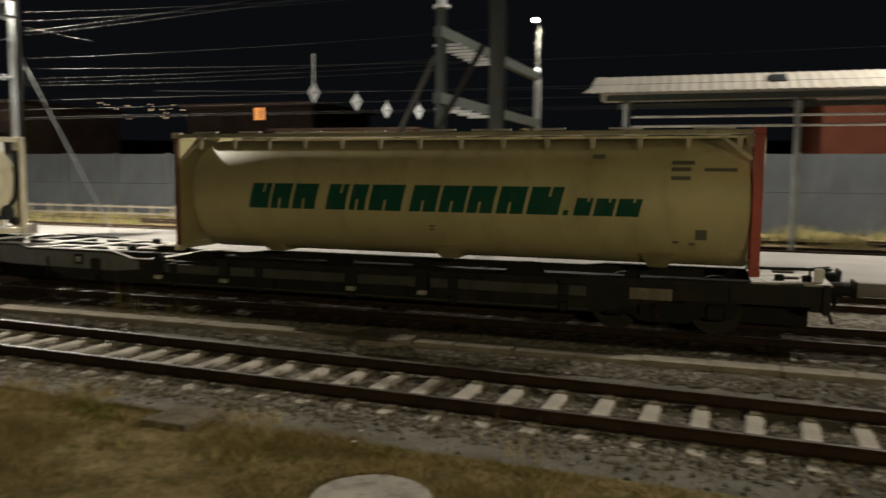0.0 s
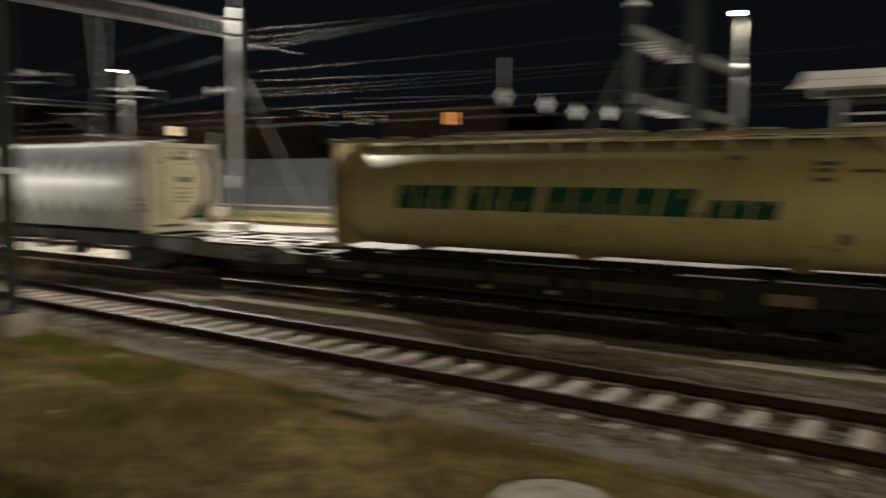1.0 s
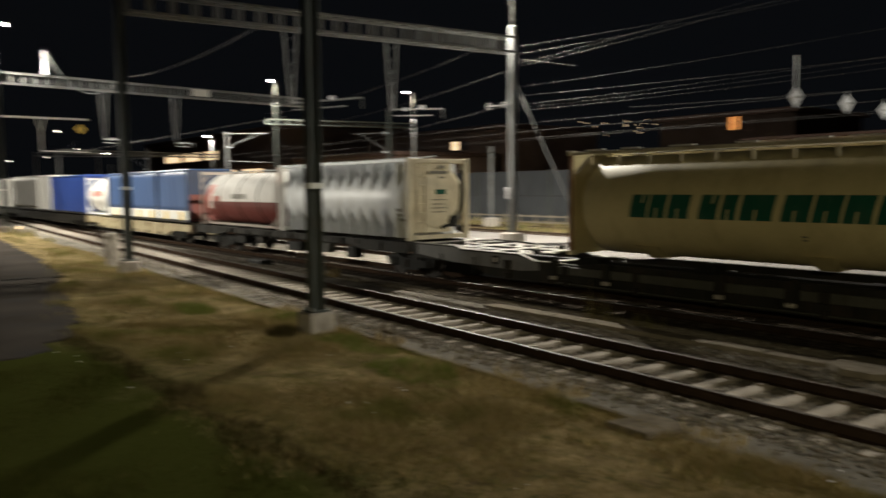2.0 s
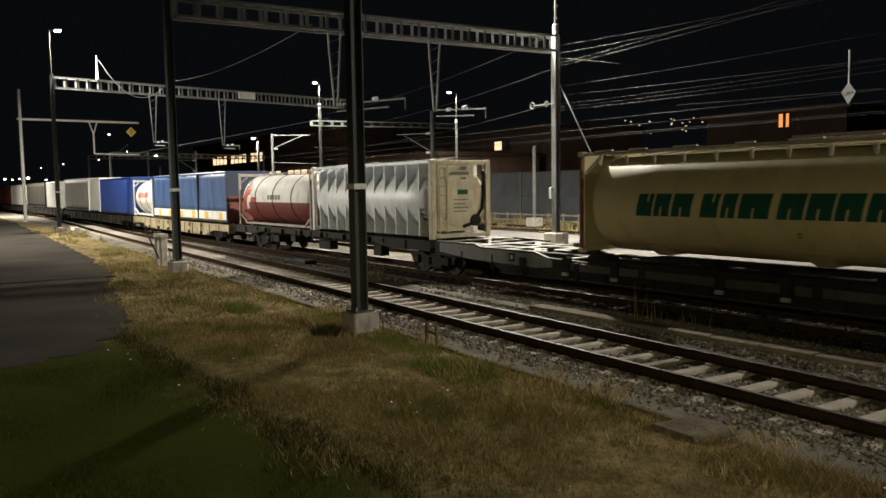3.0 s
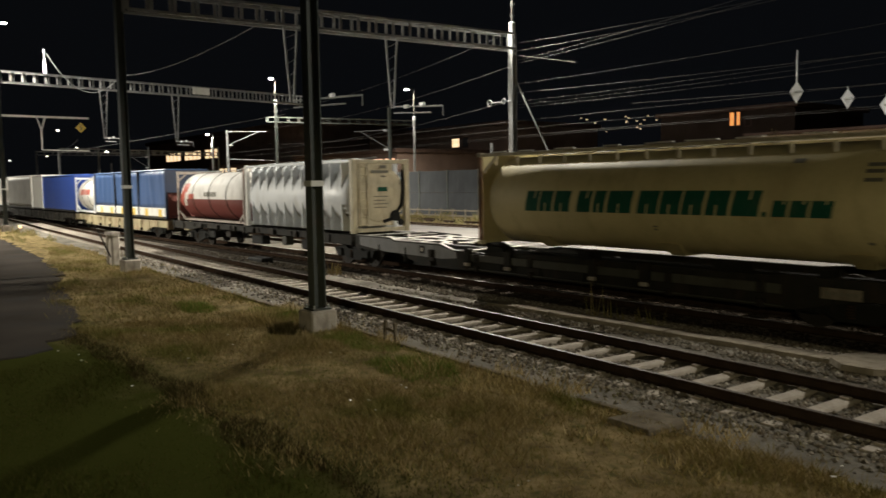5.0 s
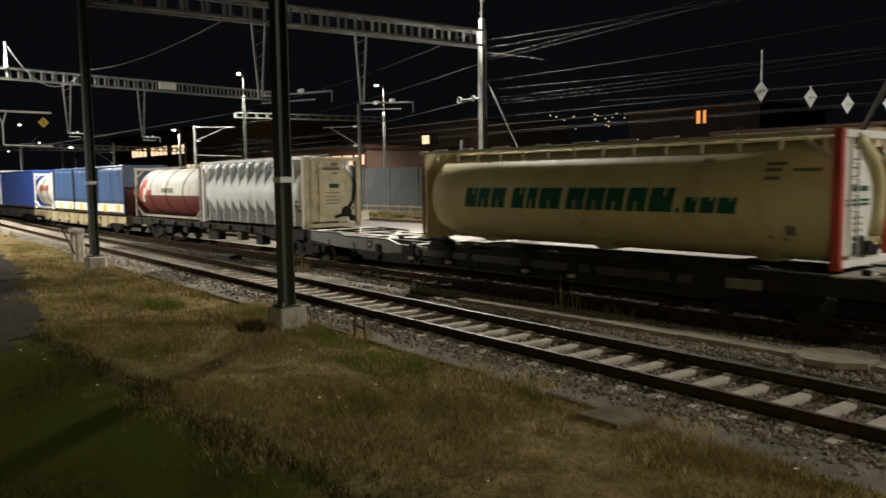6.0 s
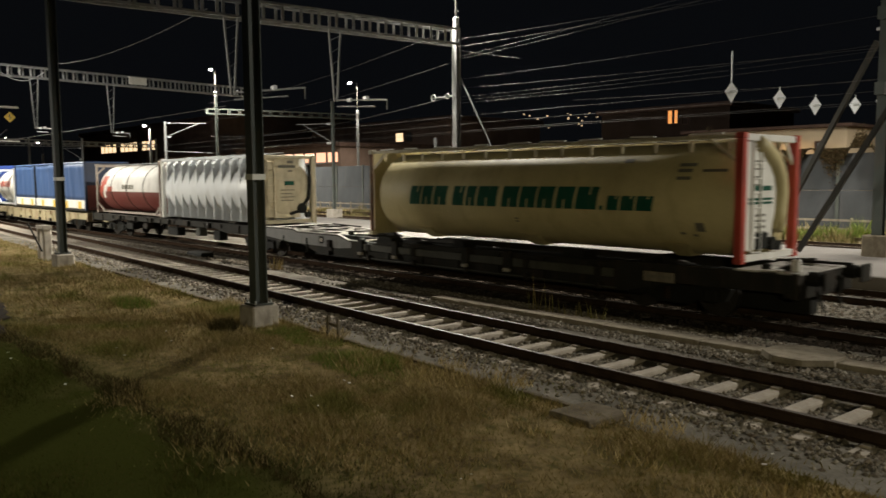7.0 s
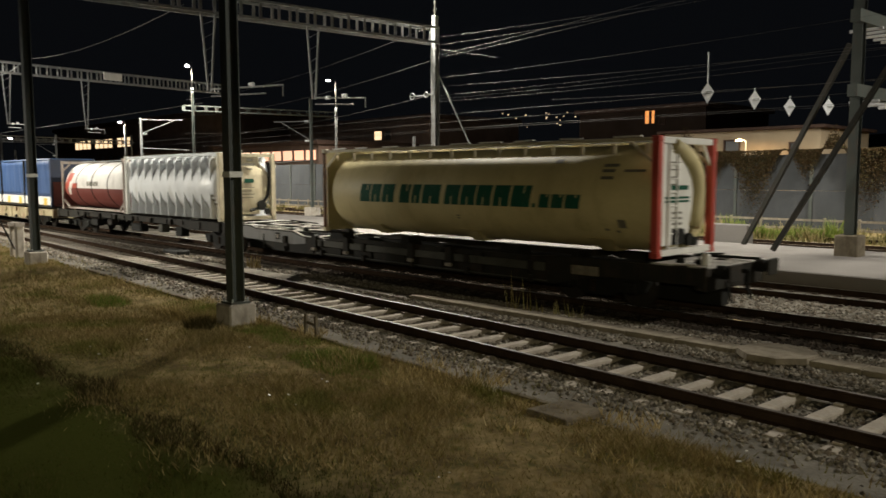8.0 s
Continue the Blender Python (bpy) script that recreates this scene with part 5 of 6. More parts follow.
side_gear(w1, c1)
w2 = wagon(-37.6, -19.2, (-34.4,), "grimy articulated container wagon carrying two tanks", M_WAGON, top=1.1, depth=0.2, buffers=((-37.6, -1),))
c2 = (-37.6 - 19.2) / 2
for u, wide, z, high, paint in ((-35.9, 0.7, 0.82, 0.34, M_CREAMSILL), (-32.4, 0.8, 0.6, 0.34, M_BLACK), (-30.4, 0.5, 0.68, 0.3, M_WHEEL), (-27.2, 1.1, 0.58, 0.36, M_BLACK), (-24.6, 0.4, 0.66, 0.36, M_SILLGREY), (-22.8, 0.6, 0.6, 0.4, M_BLACK)):
    bm = B()
    box(bm, (u - c2, -1.02, z), (wide, 0.36, high), bevel=0.03)
    box(bm, (u - c2, -0.95, z + high / 2 + 0.06), (0.08, 0.08, 0.2))
    part("equipment_box", bm, paint, w2)
w3 = wagon(-59.0, -38.6, (-40.8, -56.6), "cream container wagon with rust streaks on its sill", M_CREAMSILL, buffers=((-59.0, -1), (-38.6, 1)))
w4 = wagon(-88.3, -60.0, (-62.2, -74.0, -86.0), "grimy container wagon under blue and grey boxes", buffers=((-88.3, -1), (-60.0, 1)))
w5 = wagon(-118, -89.5, (-91.6, -104, -115.8), "grimy container wagon under grey boxes", buffers=((-118, -1), (-89.5, 1)))
w6 = wagon(-148, -119, (-121, -134, -146), "grimy container wagon far down the train", buffers=((-148, -1),))
w7 = wagon(-178, -148.9, (-151, -164, -176), "grimy container wagon far down the train", top=1.13)

DECK_Z = 1.16


def corner_frame(t, x, L, H, W, material, post=0.16, casting=M_WHITEP, bar=None):
    """Two posts and two cross bars at one end of a tank container, with corner castings."""
    for s in (-1, 1):
        bm = B()
        box(bm, (x, s * (W / 2 - post / 2), H / 2), (post, post, H - 0.24), bevel=0.012)
        fr = part("corner_post", bm, material, t)
        for z in (0.06, H - 0.06):
            bm = B()
            box(bm, (x, s * (W / 2 - 0.085), z), (0.19, 0.175, 0.122), bevel=0.015)
            part("corner_casting", bm, casting, fr)
    for z in (0.1, H - 0.09):
        bm = B()
        box(bm, (x, 0, z), (post * 0.8, W - 2 * post, 0.14), bevel=0.01)
        part("cross_bar", bm, bar or material, t)
    return fr


def tank_profile(x0, x1, r, flat=False):
    d = 0.42
    prof = [(x0, 0.02), (x0 + 0.02, r * 0.35), (x0 + 0.07, r * 0.6), (x0 + 0.17, r * 0.82), (x0 + 0.28, r * 0.94), (x0 + d, r)]
    last = [(x1 - 0.1, r), (x1 - 0.05, r * 0.97), (x1 - 0.02, r * 0.85), (x1, r * 0.4), (x1 + 0.005, 0.02)] if flat else [(x0 + x1 - x, rr) for x, rr in prof[::-1]]
    return prof + [(x0 + d + (x1 - x0 - 2 * d) * k / 6, r) for k in range(1, 6)] + last


def side_patch(bm, x0, x1, z0, z1, R, zc, slant=0.0, lift=0.006):
    """A thin painted patch that follows the tank's near side."""
    n = 5
    rows_ = []
    for i in range(n + 1):
        z = z0 + (z1 - z0) * i / n
        y = -math.sqrt(max(0, (R + lift) ** 2 - (z - zc) ** 2))
        s = slant * (z - z0)
        rows_.append((bm.verts.new((x0 + s, y, z)), bm.verts.new((x1 + s, y, z))))
    for a, b in zip(rows_, rows_[1:]):
        bm.faces.new((a[0], a[1], b[1], b[0]))


def long_tank():
    L, H, W, R, zc = 12.19, 2.61, 2.5, 1.215, 1.26
    t = on_train("tank_container", -L / 2, DECK_Z, "long cream tank container with green lettering blocks", "tank container", "containers on the train")
    h = L / 2
    bm = B()
    lathe(bm, tank_profile(-h + 0.12, h - 0.13, R, True), 56, 0, zc)
    part("tank", bm, M_CREAM, t)
    corner_frame(t, -h + 0.07, L, H, W, M_RUSTEDGE, 0.09, M_CREAMFR, M_CREAM)
    corner_frame(t, h - 0.09, L, H, W, M_REDPOST, 0.17, M_REDPOST, M_WHITEP)
    bm = B()
    box(bm, (-h + 0.08, 0, H / 2), (0.03, W - 0.26, H - 0.3))
    part("end_plate", bm, M_CREAM, t)
    for y in (-1.17, 1.17):
        bm = B()
        box(bm, (0, y, H - 0.07), (L - 0.3, 0.07, 0.08), bevel=0.012)
        rl = part("top_rail", bm, M_CREAMFR, t)
        for k in range(14):
            x = -h + 0.6 + k * (L - 1.0) / 13
            bm = B()
            extrude(bm, [(x - 0.06, H - 0.14), (x + 0.06, H - 0.14), (x + 0.03, H - 0.36), (x - 0.03, H - 0.36)], y * 0.9 - 0.012, y * 0.9 + 0.012)
            part("gusset", bm, M_CREAMFR, rl)
        bm = B()
        for k in range(9):
            x = -h + 0.8 + k * 1.3 + 0.2 * math.sin(k * 5)
            box(bm, (x, y * 0.98, H - 0.0), (rnd.uniform(0.35, 0.8), 0.05, 0.035), ry=rnd.uniform(-1.5, 1.5))
        tagged(part("cover_clip", bm, M_WHITEP, rl), kind="stuff")
        for a in (-h + 0.2, h - 0.2):
            s = 1 if a < 0 else -1
            bm = B()
            beam(bm, (a, y, H - 0.55), (a + s * 0.55, y, H - 0.12), 0.06, 0.06)
            part("corner_brace", bm, M_CREAMFR, t)
    # walkway out of sight on top, widened to shade the tank's shoulder
    bm = B()
    box(bm, (0, 0, H - 0.03), (L - 0.3, 0.84, 0.03))
    part("walkway", bm, M_GALV, t)
    for x in (-4.0, 0.1, 4.32):
        bm = B()
        lo_ = [bm.verts.new((x + p, q, 0.0)) for p, q in ((-0.17, -0.38), (0.17, -0.38), (0.17, 0.38), (-0.17, 0.38))]
        hi_ = [bm.verts.new((x + p, q, 0.3)) for p, q in ((-0.32, -0.84), (0.32, -0.84), (0.32, 0.84), (-0.32, 0.84))]
        bm.faces.new(lo_[::-1])
        bm.faces.new(hi_)
        for k in range(4):
            bm.faces.new((lo_[k], lo_[(k + 1) % 4], hi_[(k + 1) % 4], hi_[k]))
        part("saddle", bm, M_CREAM, t)
    # slanted lettering blocks in three words, each with a narrow notch, then a small word
    for x0, x1, z1 in ((-10.3, -9.83, 1.53), (-9.78, -9.33, 1.53), (-9.26, -8.72, 1.53), (-8.47, -8.02, 1.53), (-7.94, -7.58, 1.53), (-7.5, -6.78, 1.53),
                       (-6.6, -6.04, 1.53), (-5.98, -5.45, 1.53), (-5.4, -4.88, 1.53), (-4.8, -4.27, 1.53), (-4.2, -3.58, 1.53),
                       (-3.5, -3.4, 1.1), (-3.3, -2.99, 1.33), (-2.93, -2.57, 1.33), (-2.52, -2.1, 1.33)):
        x0, x1, z0 = x0 + h, x1 + h, 1.0
        bm = B()
        if x1 - x0 < 0.2:
            side_patch(bm, x0, x1, z0, z1, R, zc, 0.24)
        else:
            m, g, q = (x0 + x1) / 2, 0.022, z0 + (z1 - z0) * 0.42
            odd = int(x1 * 10) % 2
            m += 0.07 if odd else -0.02
            side_patch(bm, x0, m - g, z0, z1, R, zc, 0.24)
            side_patch(bm, m + g, x1, z0, z1, R, zc, 0.24)
            a, b = (z0, q + 0.12) if odd else (q, z1)
            side_patch(bm, m - g + 0.24 * (a - z0), m + g + 0.24 * (a - z0), a, b, R, zc, 0.24)
        part("lettering_block", bm, M_GREEN, t, "dark green slanted lettering block")
    for x, z, wd, ht in ((-1.55, 2.02, 0.4, 0.07), (-1.55, 1.9, 0.34, 0.07), (-0.98, 1.9, 0.55, 0.06), (-1.55, 1.74, 0.34, 0.07), (-3.0, 2.12, 0.24, 0.09), (-1.1, 0.66, 0.2, 0.19), (-1.5, 0.58, 0.12, 0.05), (-1.2, 0.55, 0.1, 0.05), (-6.2, 0.75, 0.12, 0.04), (-6.2, 0.68, 0.1, 0.04)):
        bm = B()
        side_patch(bm, x + h, x + wd + h, z - 0.06, z - 0.06 + ht, R, zc, 0, 0.004)
        part("marking_bar", bm, M_INK, t)
    # service end: ladder, fittings, markings on the dished end
    e = h - 0.1
    bm = B()
    for y in (-0.75, -0.4):
        box(bm, (e + 0.05, y, 1.3), (0.04, 0.035, 2.4))
    for k in range(8):
        rod(bm, (e + 0.05, -0.75, 0.2 + k * 0.3), (e + 0.05, -0.4, 0.2 + k * 0.3), 0.016, 6)
    part("ladder", bm, M_WHITEP, t)
    for z, a, b in ((1.5, -0.62, 0.1), (1.28, -0.85, 0.15), (1.2, -0.85, 0.15)):
        bm = B()
        box(bm, (e + 0.03, (a + b) / 2, z), (0.012, b - a, 0.1 if z > 1.3 else 0.05))
        part("end_marking", bm, M_GREEN, t, "green marking bar")
    bm = B()
    o = [(-1.04, 0.25), (0.0, 0.25), (0.2, 0.6), (0.3, 1.05), (0.32, 1.45), (0.24, 1.75), (0.02, 2.02), (-0.35, 2.3), (-0.7, 2.45), (-1.04, 2.45)]
    a_ = [bm.verts.new((e, y, z)) for y, z in o]
    b_ = [bm.verts.new((e + 0.025, y, z)) for y, z in o]
    bm.faces.new(a_)
    bm.faces.new(b_[::-1])
    for k in range(len(o)):
        bm.faces.new((a_[k], a_[(k + 1) % len(o)], b_[(k + 1) % len(o)], b_[k]))
    bmesh.ops.recalc_face_normals(bm, faces=bm.faces[:])
    part("end_panel", bm, M_WHITEP, t, "white end panel")
    for k in range(4):
        for y, z, a, b in ((-0.5, 2.05 - k * 0.16, 0.5 - 0.07 * k, 0.03), (-0.35, 0.95 - k * 0.12, 0.4, 0.05)):
            bm = B()
            box(bm, (e + 0.03, y, z), (0.012, a, b))
            part("end_marking", bm, M_INK, t)
    bm = B()
    pts = [(e - 0.02, -0.55, 2.44), (e + 0.0, -0.2, 2.32), (e + 0.02, 0.18, 2.07), (e + 0.02, 0.43, 1.76), (e + 0.02, 0.52, 1.4), (e + 0.02, 0.47, 1.0), (e + 0.02, 0.34, 0.6)]
    rings = []
    for i, p in enumerate(pts):
        d = (Vector(pts[min(i + 1, len(pts) - 1)]) - Vector(pts[max(i - 1, 0)])).normalized()
        sx_, sy_ = Vector((1, 0, 0)), Vector((1, 0, 0)).cross(d).normalized()
        rings.append([bm.verts.new(Vector(p) + 0.17 * (sx_ * math.cos(k * math.tau / 16) + sy_ * math.sin(k * math.tau / 16))) for k in range(16)])
    for p, q in zip(rings, rings[1:]):
        for k in range(16):
            bm.faces.new((p[k], p[(k + 1) % 16], q[(k + 1) % 16], q[k])).smooth = True
    bm.faces.new(rings[0])
    bm.faces.new(rings[-1])
    bmesh.ops.recalc_face_normals(bm, faces=bm.faces[:])
    part("pipe", bm, M_CREAM, t, "curved cream outlet pipe")
    bm = B()
    box(bm, (e, -0.3, 0.42), (0.14, 0.5, 0.34), bevel=0.02)
    rod(bm, (e, 0.1, 0.35), (e + 0.12, 0.1, 0.35), 0.14, 14)
    rod(bm, (e, 0.3, 0.3), (e + 0.14, 0.3, 0.3), 0.1, 14)
    part("valve", bm, M_BLACK, t)
    bm = B()
    beam(bm, (e, -0.95, 2.5), (e, -0.6, 2.2), 0.05, 0.05)
    beam(bm, (e, 0.75, 2.5), (e, 1.1, 2.0), 0.05, 0.05)
    part("brace", bm, M_WHITEP, t)
    return t


long_tank()


def ribbed_tank():
    L, H, W, R, zc = 9.12, 2.68, 2.5, 1.262, 1.34
    t = on_train("bulk_container", -19.06 - L / 2, DECK_Z, "silver-grey ribbed bulk container with a cream end", "tank container", "containers on the train")
    h = L / 2
    bm = B()
    lathe(bm, tank_profile(-h + 0.1, h - 0.12, R), 48, 0, zc)
    part("tank", bm, M_SILVER, t)
    bm = B()
    seg = 40
    out, inn = [], []
    for k in range(seg):
        a = k * math.tau / seg
        cx, sz = math.cos(a), math.sin(a)
        m = max(abs(cx) / (W / 2 - 0.004), abs(sz) / (H / 2 - 0.06))
        out.append((cx / m, sz / m))
        inn.append((cx * (R - 0.02), sz * (R - 0.02)))
    for x in (-0.022, 0.022):
        o = [bm.verts.new((x, a, b + zc)) for a, b in out]
        i_ = [bm.verts.new((x, a, b + zc)) for a, b in inn]
        for k in range(seg):
            j = (k + 1) % seg
            bm.faces.new((o[k], o[j], i_[j], i_[k]))
        if x < 0:
            first = o
        else:
            for k in range(seg):
                j = (k + 1) % seg
                bm.faces.new((first[k], first[j], o[j], o[k]))
    bmesh.ops.recalc_face_normals(bm, faces=bm.faces[:])
    RIB = mesh(bm, "rib", M_SILVER)
    for k in range(11):
        o = new("rib", RIB)
        o.parent = t
        o.matrix_basis = pose(-h + 0.72 + k * (L - 1.5) / 10.0, 0, 0)
    corner_frame(t, -h + 0.09, L, H, W, M_WHITEP)
    fr = corner_frame(t, h - 0.09, L, H, W, M_CREAMFR, 0.2, M_CREAMFR)
    for y in (-1.16, 1.16):
        bm = B()
        box(bm, (0, y, H - 0.07), (L - 0.3, 0.1, 0.1), bevel=0.01)
        part("top_rail", bm, M_SILVER, t)
    bm = B()
    for k in range(7):
        rod(bm, (-h + 0.6 + k * 1.3, -0.9, H - 0.02), (-h + 1.5 + k * 1.3, -0.3, H + 0.06), 0.025, 6)
    tagged(part("roof_bar", bm, M_GALV, t), kind="stuff")
    # unseen plate added on top to keep lamplight off the tank's upper side
    bm = B()
    box(bm, (0, 0, H - 0.045), (L - 0.3, 1.9, 0.03), bevel=0.008)
    part("shade_plate", bm, M_SILVER, t)
    e = h - 0.08
    bm = B()
    extrude(bm, [(e - 0.05, 0.25), (e - 0.01, 0.25), (e - 0.01, 2.55), (e - 0.05, 2.55)], -0.98, 0.55)
    part("end_panel", bm, M_CREAMFR, t, "cream end panel with marking bars")
    bm = B()
    lathe(bm, [(e - 0.25, 1.13), (e - 0.05, 1.1), (e + 0.02, 0.9), (e + 0.05, 0.5), (e + 0.06, 0.02)], 32, 0.0, zc)
    part("dished_end", bm, M_CREAMFR, t)
    bm = B()
    for y in (-0.92, -0.6):
        box(bm, (e + 0.09, y, 1.35), (0.035, 0.035, 2.3))
    for k in range(8):
        rod(bm, (e + 0.09, -0.92, 0.3 + k * 0.3), (e + 0.09, -0.6, 0.3 + k * 0.3), 0.016, 6)
    part("ladder", bm, M_CREAMFR, t)
    for y, z, a, b in ((0.1, 2.4, 0.26, 0.1), (-0.05, 2.22, 0.75, 0.1), (0.1, 2.05, 0.2, 0.06), (-0.02, 1.32, 0.6, 0.035), (-0.08, 1.18, 0.48, 0.035), (-0.02, 1.05, 0.6, 0.035), (-0.05, 0.92, 0.54, 0.035)):
        bm = B()
        box(bm, (e + 0.075, y, z), (0.012, a, b))
        part("end_marking", bm, M_INK, t)
    bm = B()
    box(bm, (e + 0.075, 0.05, 1.58), (0.012, 0.42, 0.16))
    part("end_sign", bm, M_GREEN, t, "green and white sign")
    bm = B()
    pts = [(e + 0.03, 0.95, 2.3), (e + 0.06, 0.98, 1.6), (e + 0.06, 0.9, 1.0), (e + 0.05, 0.5, 0.5), (e + 0.05, 0.1, 0.4)]
    for p, q in zip(pts, pts[1:]):
        rod(bm, p, q, 0.06, 8)
    rod(bm, (e, 0.6, 0.6), (e + 0.12, 0.6, 0.6), 0.2, 14)
    rod(bm, (e, 0.85, 0.35), (e + 0.12, 0.85, 0.35), 0.12, 12)
    part("outlet_fitting", bm, M_BLACK, t)
    for z in (0.95, 0.78, 0.62):
        bm = B()
        side_patch(bm, h - 0.75, h - 0.5, z, z + 0.1, R, zc)
        part("marking_bar", bm, M_INK, t)


ribbed_tank()


def plain_tank(u0, u1, label, paint, frame_paint, bands, marks):
    L, H, W, R, zc = u1 - u0, 2.6, 2.48, 1.2, 1.29
    t = on_train("tank_container", (u0 + u1) / 2, DECK_Z, label, "tank container", "containers on the train")
    h = L / 2
    bm = B()
    lathe(bm, tank_profile(-h + 0.14, h - 0.14, R), 44, 0, zc)
    part("tank", bm, paint, t)
    for k in range(bands):
        bm = B()
        x = -h + L * (k + 1) / (bands + 1)
        lathe(bm, [(x - 0.04, R + 0.004), (x - 0.035, R + 0.015), (x + 0.035, R + 0.015), (x + 0.04, R + 0.004)], 44, 0, zc)
        part("band", bm, M_BLACK, t)
    for x in (-h + 0.08, h - 0.08):
        corner_frame(t, x, L, H, W, frame_paint, 0.1, frame_paint)
    for y in (-1.16, 1.16):
        bm = B()
        box(bm, (0, y * 0.8, 0.08), (L - 0.3, 0.1, 0.1))
        for a, s in ((-h + 0.15, 1), (h - 0.15, -1)):
            beam(bm, (a, y, 2.1), (a + s * 0.5, y * 0.85, 2.4), 0.06, 0.06)
            beam(bm, (a, y, 0.5), (a + s * 0.7, y * 0.95, 0.12), 0.08, 0.08)
        part("side_rail", bm, frame_paint, t)
    bm = B()
    box(bm, (0, 0, H - 0.04), (L - 0.8, 0.5, 0.03))
    part("walkway", bm, M_GALV, t)
    marks(t, h, R, zc)
    return t


def red_marks(t, h, R, zc):
    bm = B()
    for x, a, b in ((-h + 0.5, 1.15, 1.95), (-h + 1.5, 1.15, 1.4)):
        side_patch(bm, x, x + 0.75, a, b, R, zc, 0.4)
    side_patch(bm, -h + 0.45, -h + 0.75, 0.8, 1.2, R, zc)
    part("marking", bm, M_TANKRED, t, "red stripes on the white tank")
    bm = B()
    side_patch(bm, -h + 0.85, -h + 1.15, 0.8, 1.5, R, zc, 0.5, 0.01)
    part("arrow", bm, M_WHITEP, t, "white arrow on red")
    for k in range(5):
        bm = B()
        side_patch(bm, -0.6 + k * 0.32, -0.36 + k * 0.32, 1.28, 1.5, R, zc, 0, 0.01)
        part("marking_bar", bm, M_INK, t)


def orange_marks(t, h, R, zc):
    for k in range(5):
        bm = B()
        side_patch(bm, -1.3 + k * 0.55, -0.92 + k * 0.55, 1.3, 1.7, R, zc)
        part("lettering_block", bm, M_TANKRED, t, "orange-red lettering block")


plain_tank(-36.95, -28.35, "red and white tank container with dark bands", M_TWO, M_PALEFR, 3, red_marks)
plain_tank(-58.9, -53.75, "dusty white tank container with orange lettering blocks", M_WHITEP, M_SILVER, 2, orange_marks)


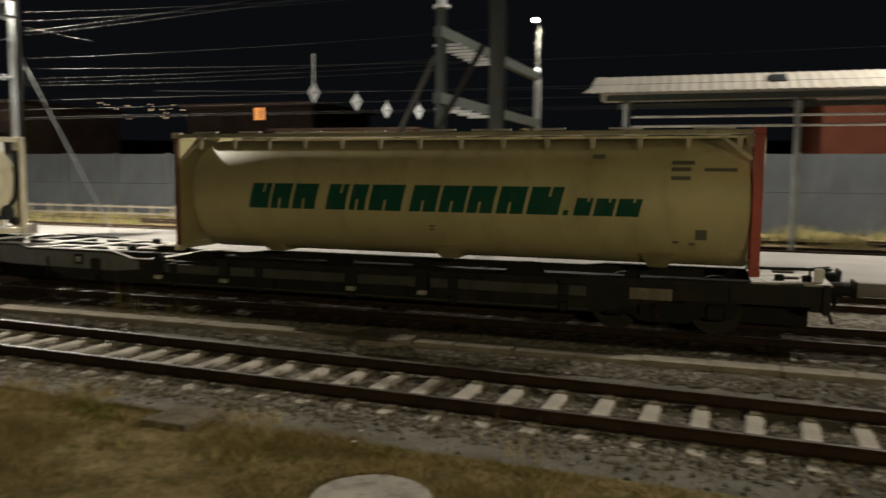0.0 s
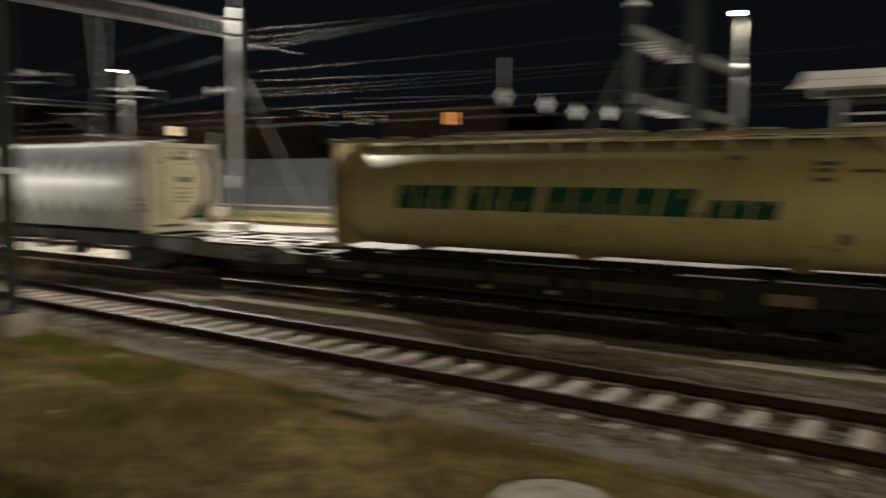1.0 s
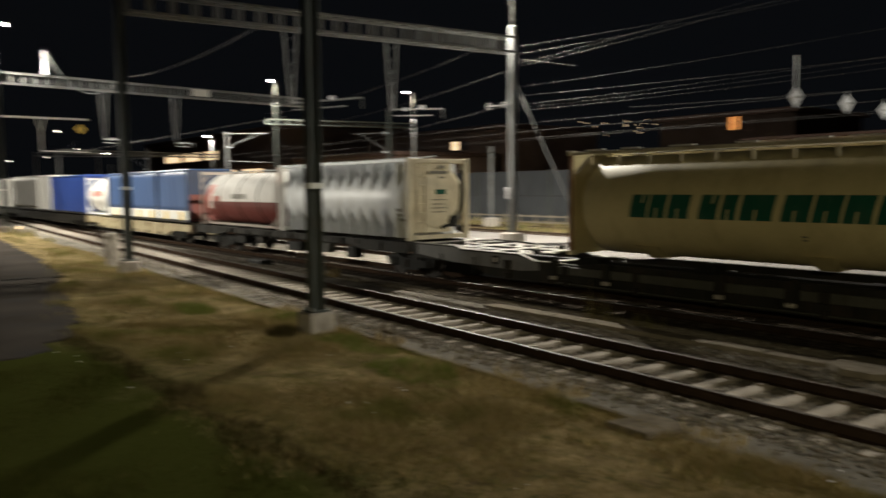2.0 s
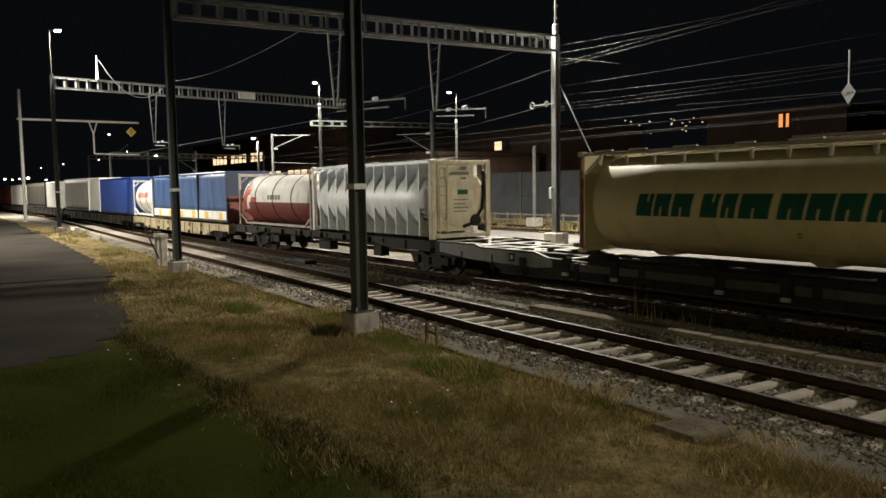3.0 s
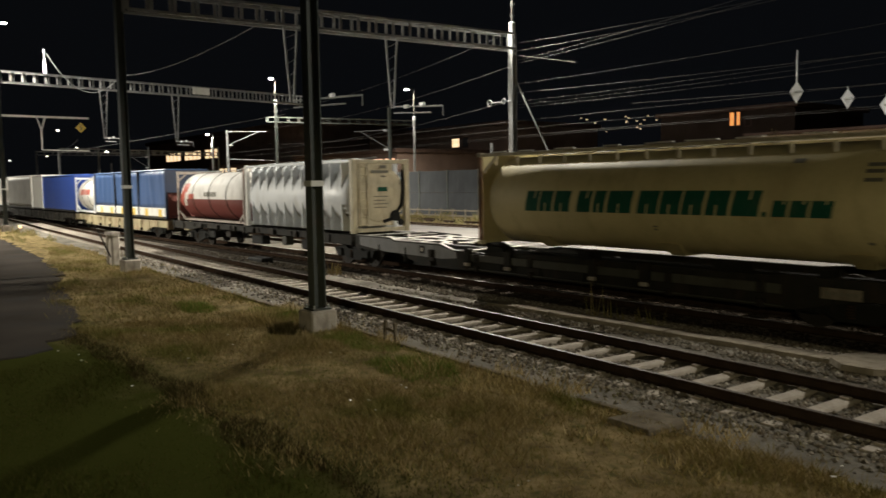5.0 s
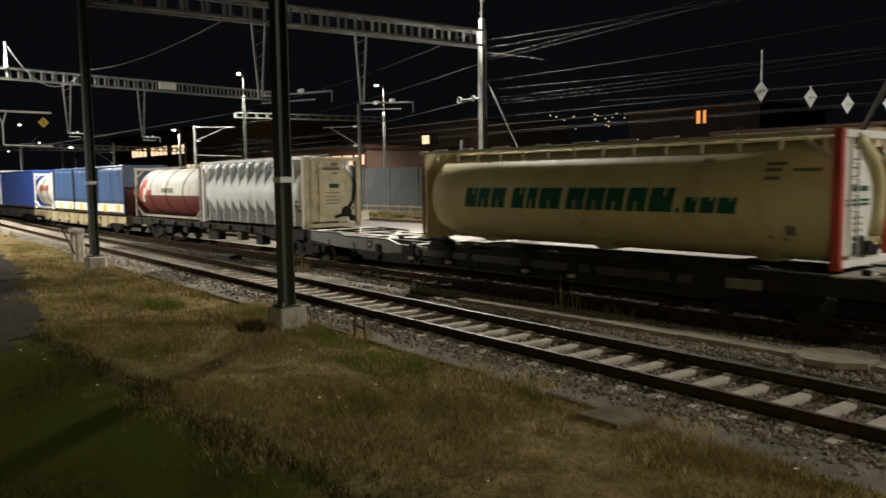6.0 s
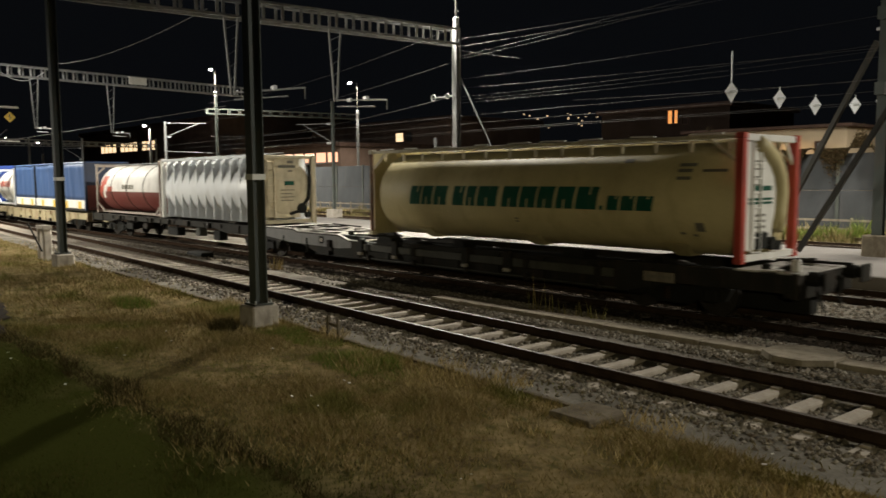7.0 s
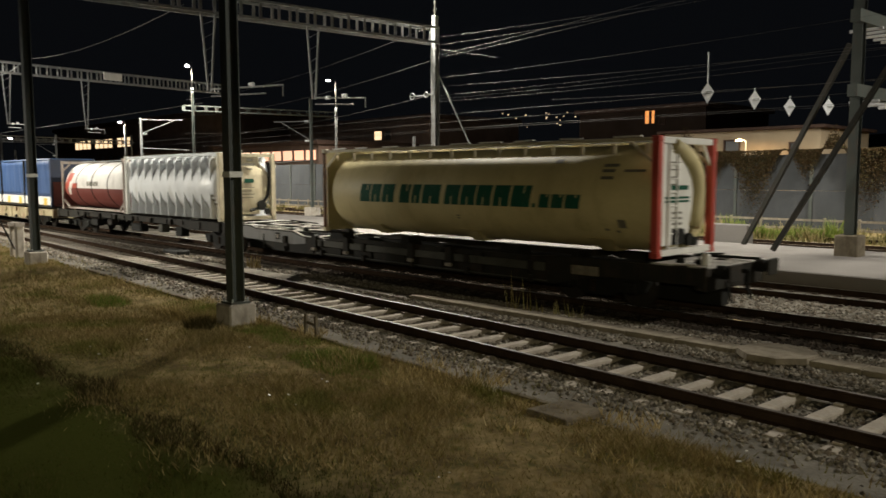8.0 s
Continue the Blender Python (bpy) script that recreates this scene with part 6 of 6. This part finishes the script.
def box_container(u0, u1, label, paint, H=2.75, folds=0.0, band=None, end=None, posts=0, z=DECK_Z, roof=None, low_end=False):
    """A swap body or curtain-sided box with a wavy side sheet, roof, ends and a lower band."""
    L, W = u1 - u0, 2.5
    t = on_train("box_container", (u0 + u1) / 2, z, label, "container", "containers on the train")
    h = L / 2
    lo_ = 0.6 if band else 0.12
    for sgn in (-1, 1):
        bm = B()
        n, m = int(L / 0.12), 8
        g = []
        for i in range(n + 1):
            col = []
            for j in range(m + 1):
                x, zz = -h + 0.1 + (L - 0.2) * i / n, lo_ + (H - 0.12 - lo_) * j / m
                d = folds * (noise.noise((x * 1.6, zz * 0.35, sgn + u0)) + 0.4 * noise.noise((x * 5, zz * 0.8, sgn)))
                if not folds:
                    d = 0.012 * (1 if i % 3 else 0)
                col.append(bm.verts.new((x, sgn * (W / 2 - 0.05) - sgn * d, zz)))
            g.append(col)
        for i in range(n):
            for j in range(m):
                f_ = bm.faces.new((g[i][j], g[i + 1][j], g[i + 1][j + 1], g[i][j + 1]))
                f_.smooth = folds > 0
        s = part("side_sheet", bm, paint, t)
        sm = s.modifiers.new("thickness", "SOLIDIFY")
        sm.thickness = 0.02
        if band:
            n = max(3, int(L / 2.4))
            for k in range(n):
                x = -h + 0.1 + (L - 0.2) * (k + 0.5) / n
                bm = B()
                box(bm, (x, sgn * (W / 2 - 0.03), 0.32), ((L - 0.2) / n - 0.03, 0.04, 0.56), bevel=0.008)
                dp = part("drop_side", bm, band, t)
                bm = B()
                box(bm, (x + 0.3, sgn * (W / 2 - 0.005), 0.32), (0.5, 0.012, 0.42))
                part("yellow_panel", bm, M_YELLOW, dp)
    bm = B()
    box(bm, (0, 0, H - 0.05), (L - 0.06, W - 0.04, 0.12), bevel=0.05)
    part("roof", bm, roof or paint, t)
    bm = B()
    box(bm, (0, 0, 0.06), (L, W, 0.14), bevel=0.01)
    part("floor_frame", bm, M_WAGON, t)
    for x in (-h + 0.05, h - 0.05):
        bm = B()
        box(bm, (x, 0, H / 2), (0.06, W - 0.1, H - 0.1))
        part("end_wall", bm, end or paint, t)
        for y in (-W / 2 + 0.07, W / 2 - 0.07):
            bm = B()
            box(bm, (x, y, H / 2), (0.14, 0.14, H), bevel=0.02)
            part("corner_post", bm, end or paint, t)
    if low_end:
        bm = B()
        box(bm, (h - 0.005, 0, 0.75), (0.04, W - 0.3, 1.4))
        part("end_board", bm, M_BROWNEND, t, "dark red lower end board")
    for k in range(posts):
        bm = B()
        box(bm, (-h + L * (k + 1) / (posts + 1), -W / 2 + 0.02, H / 2), (0.16, 0.08, H - 0.1))
        part("side_post", bm, M_BLACK, t)
    return t


box_container(-53.4, -38.8, "blue tarpaulin swap body above a white drop-side band", M_BLUE, 2.78, 0.07, M_WHITEP, M_BLUESHADE, 2, DECK_Z, None, True)
box_container(-70.4, -59.1, "deep blue box container on the train", M_BLUE2, 2.85)
box_container(-75.2, -70.6, "short white box container on the train", M_WHITEP, 3.0)
box_container(-87.4, -75.4, "grey curtain-sided box container with a worn side", M_GREYBOX, 3.05, 0.03, None, M_WHITEP)
box_container(-99.8, -90.0, "white and grey box container far down the train", M_WHITEP, 2.95)
box_container(-116.5, -101.0, "dark grey curtain-sided container far down the train", M_WAGON, 2.95, 0.03)
box_container(-133, -119.6, "grey box container far down the train", M_GREYBOX, 2.9)
box_container(-147.5, -134, "dark box container far down the train", M_BROWNEND, 2.9)
box_container(-177.4, -149.6, "grey box container far down the train", M_WAGON, 2.9)


# ---- what moves ----
def train_shift(t):
    """The train's travel along its track, slowly gathering speed."""
    return 0.8909 - 1.22036 * t + 0.021182 * t * t - 0.0025749 * t ** 3


def motions():
    times = [k * 0.5 for k in range(17)]
    for ob, u, z in TRAIN:
        walk(ob, [(t, pose(train_shift(t) + u, TRAIN_Y, z)) for t in times])
    for ob, x in WHEELS:
        walk(ob, [(t, pose(x, 0, 0.46, 0, math.degrees((train_shift(t) - train_shift(0)) / 0.46), 0)) for t in times])


motions()
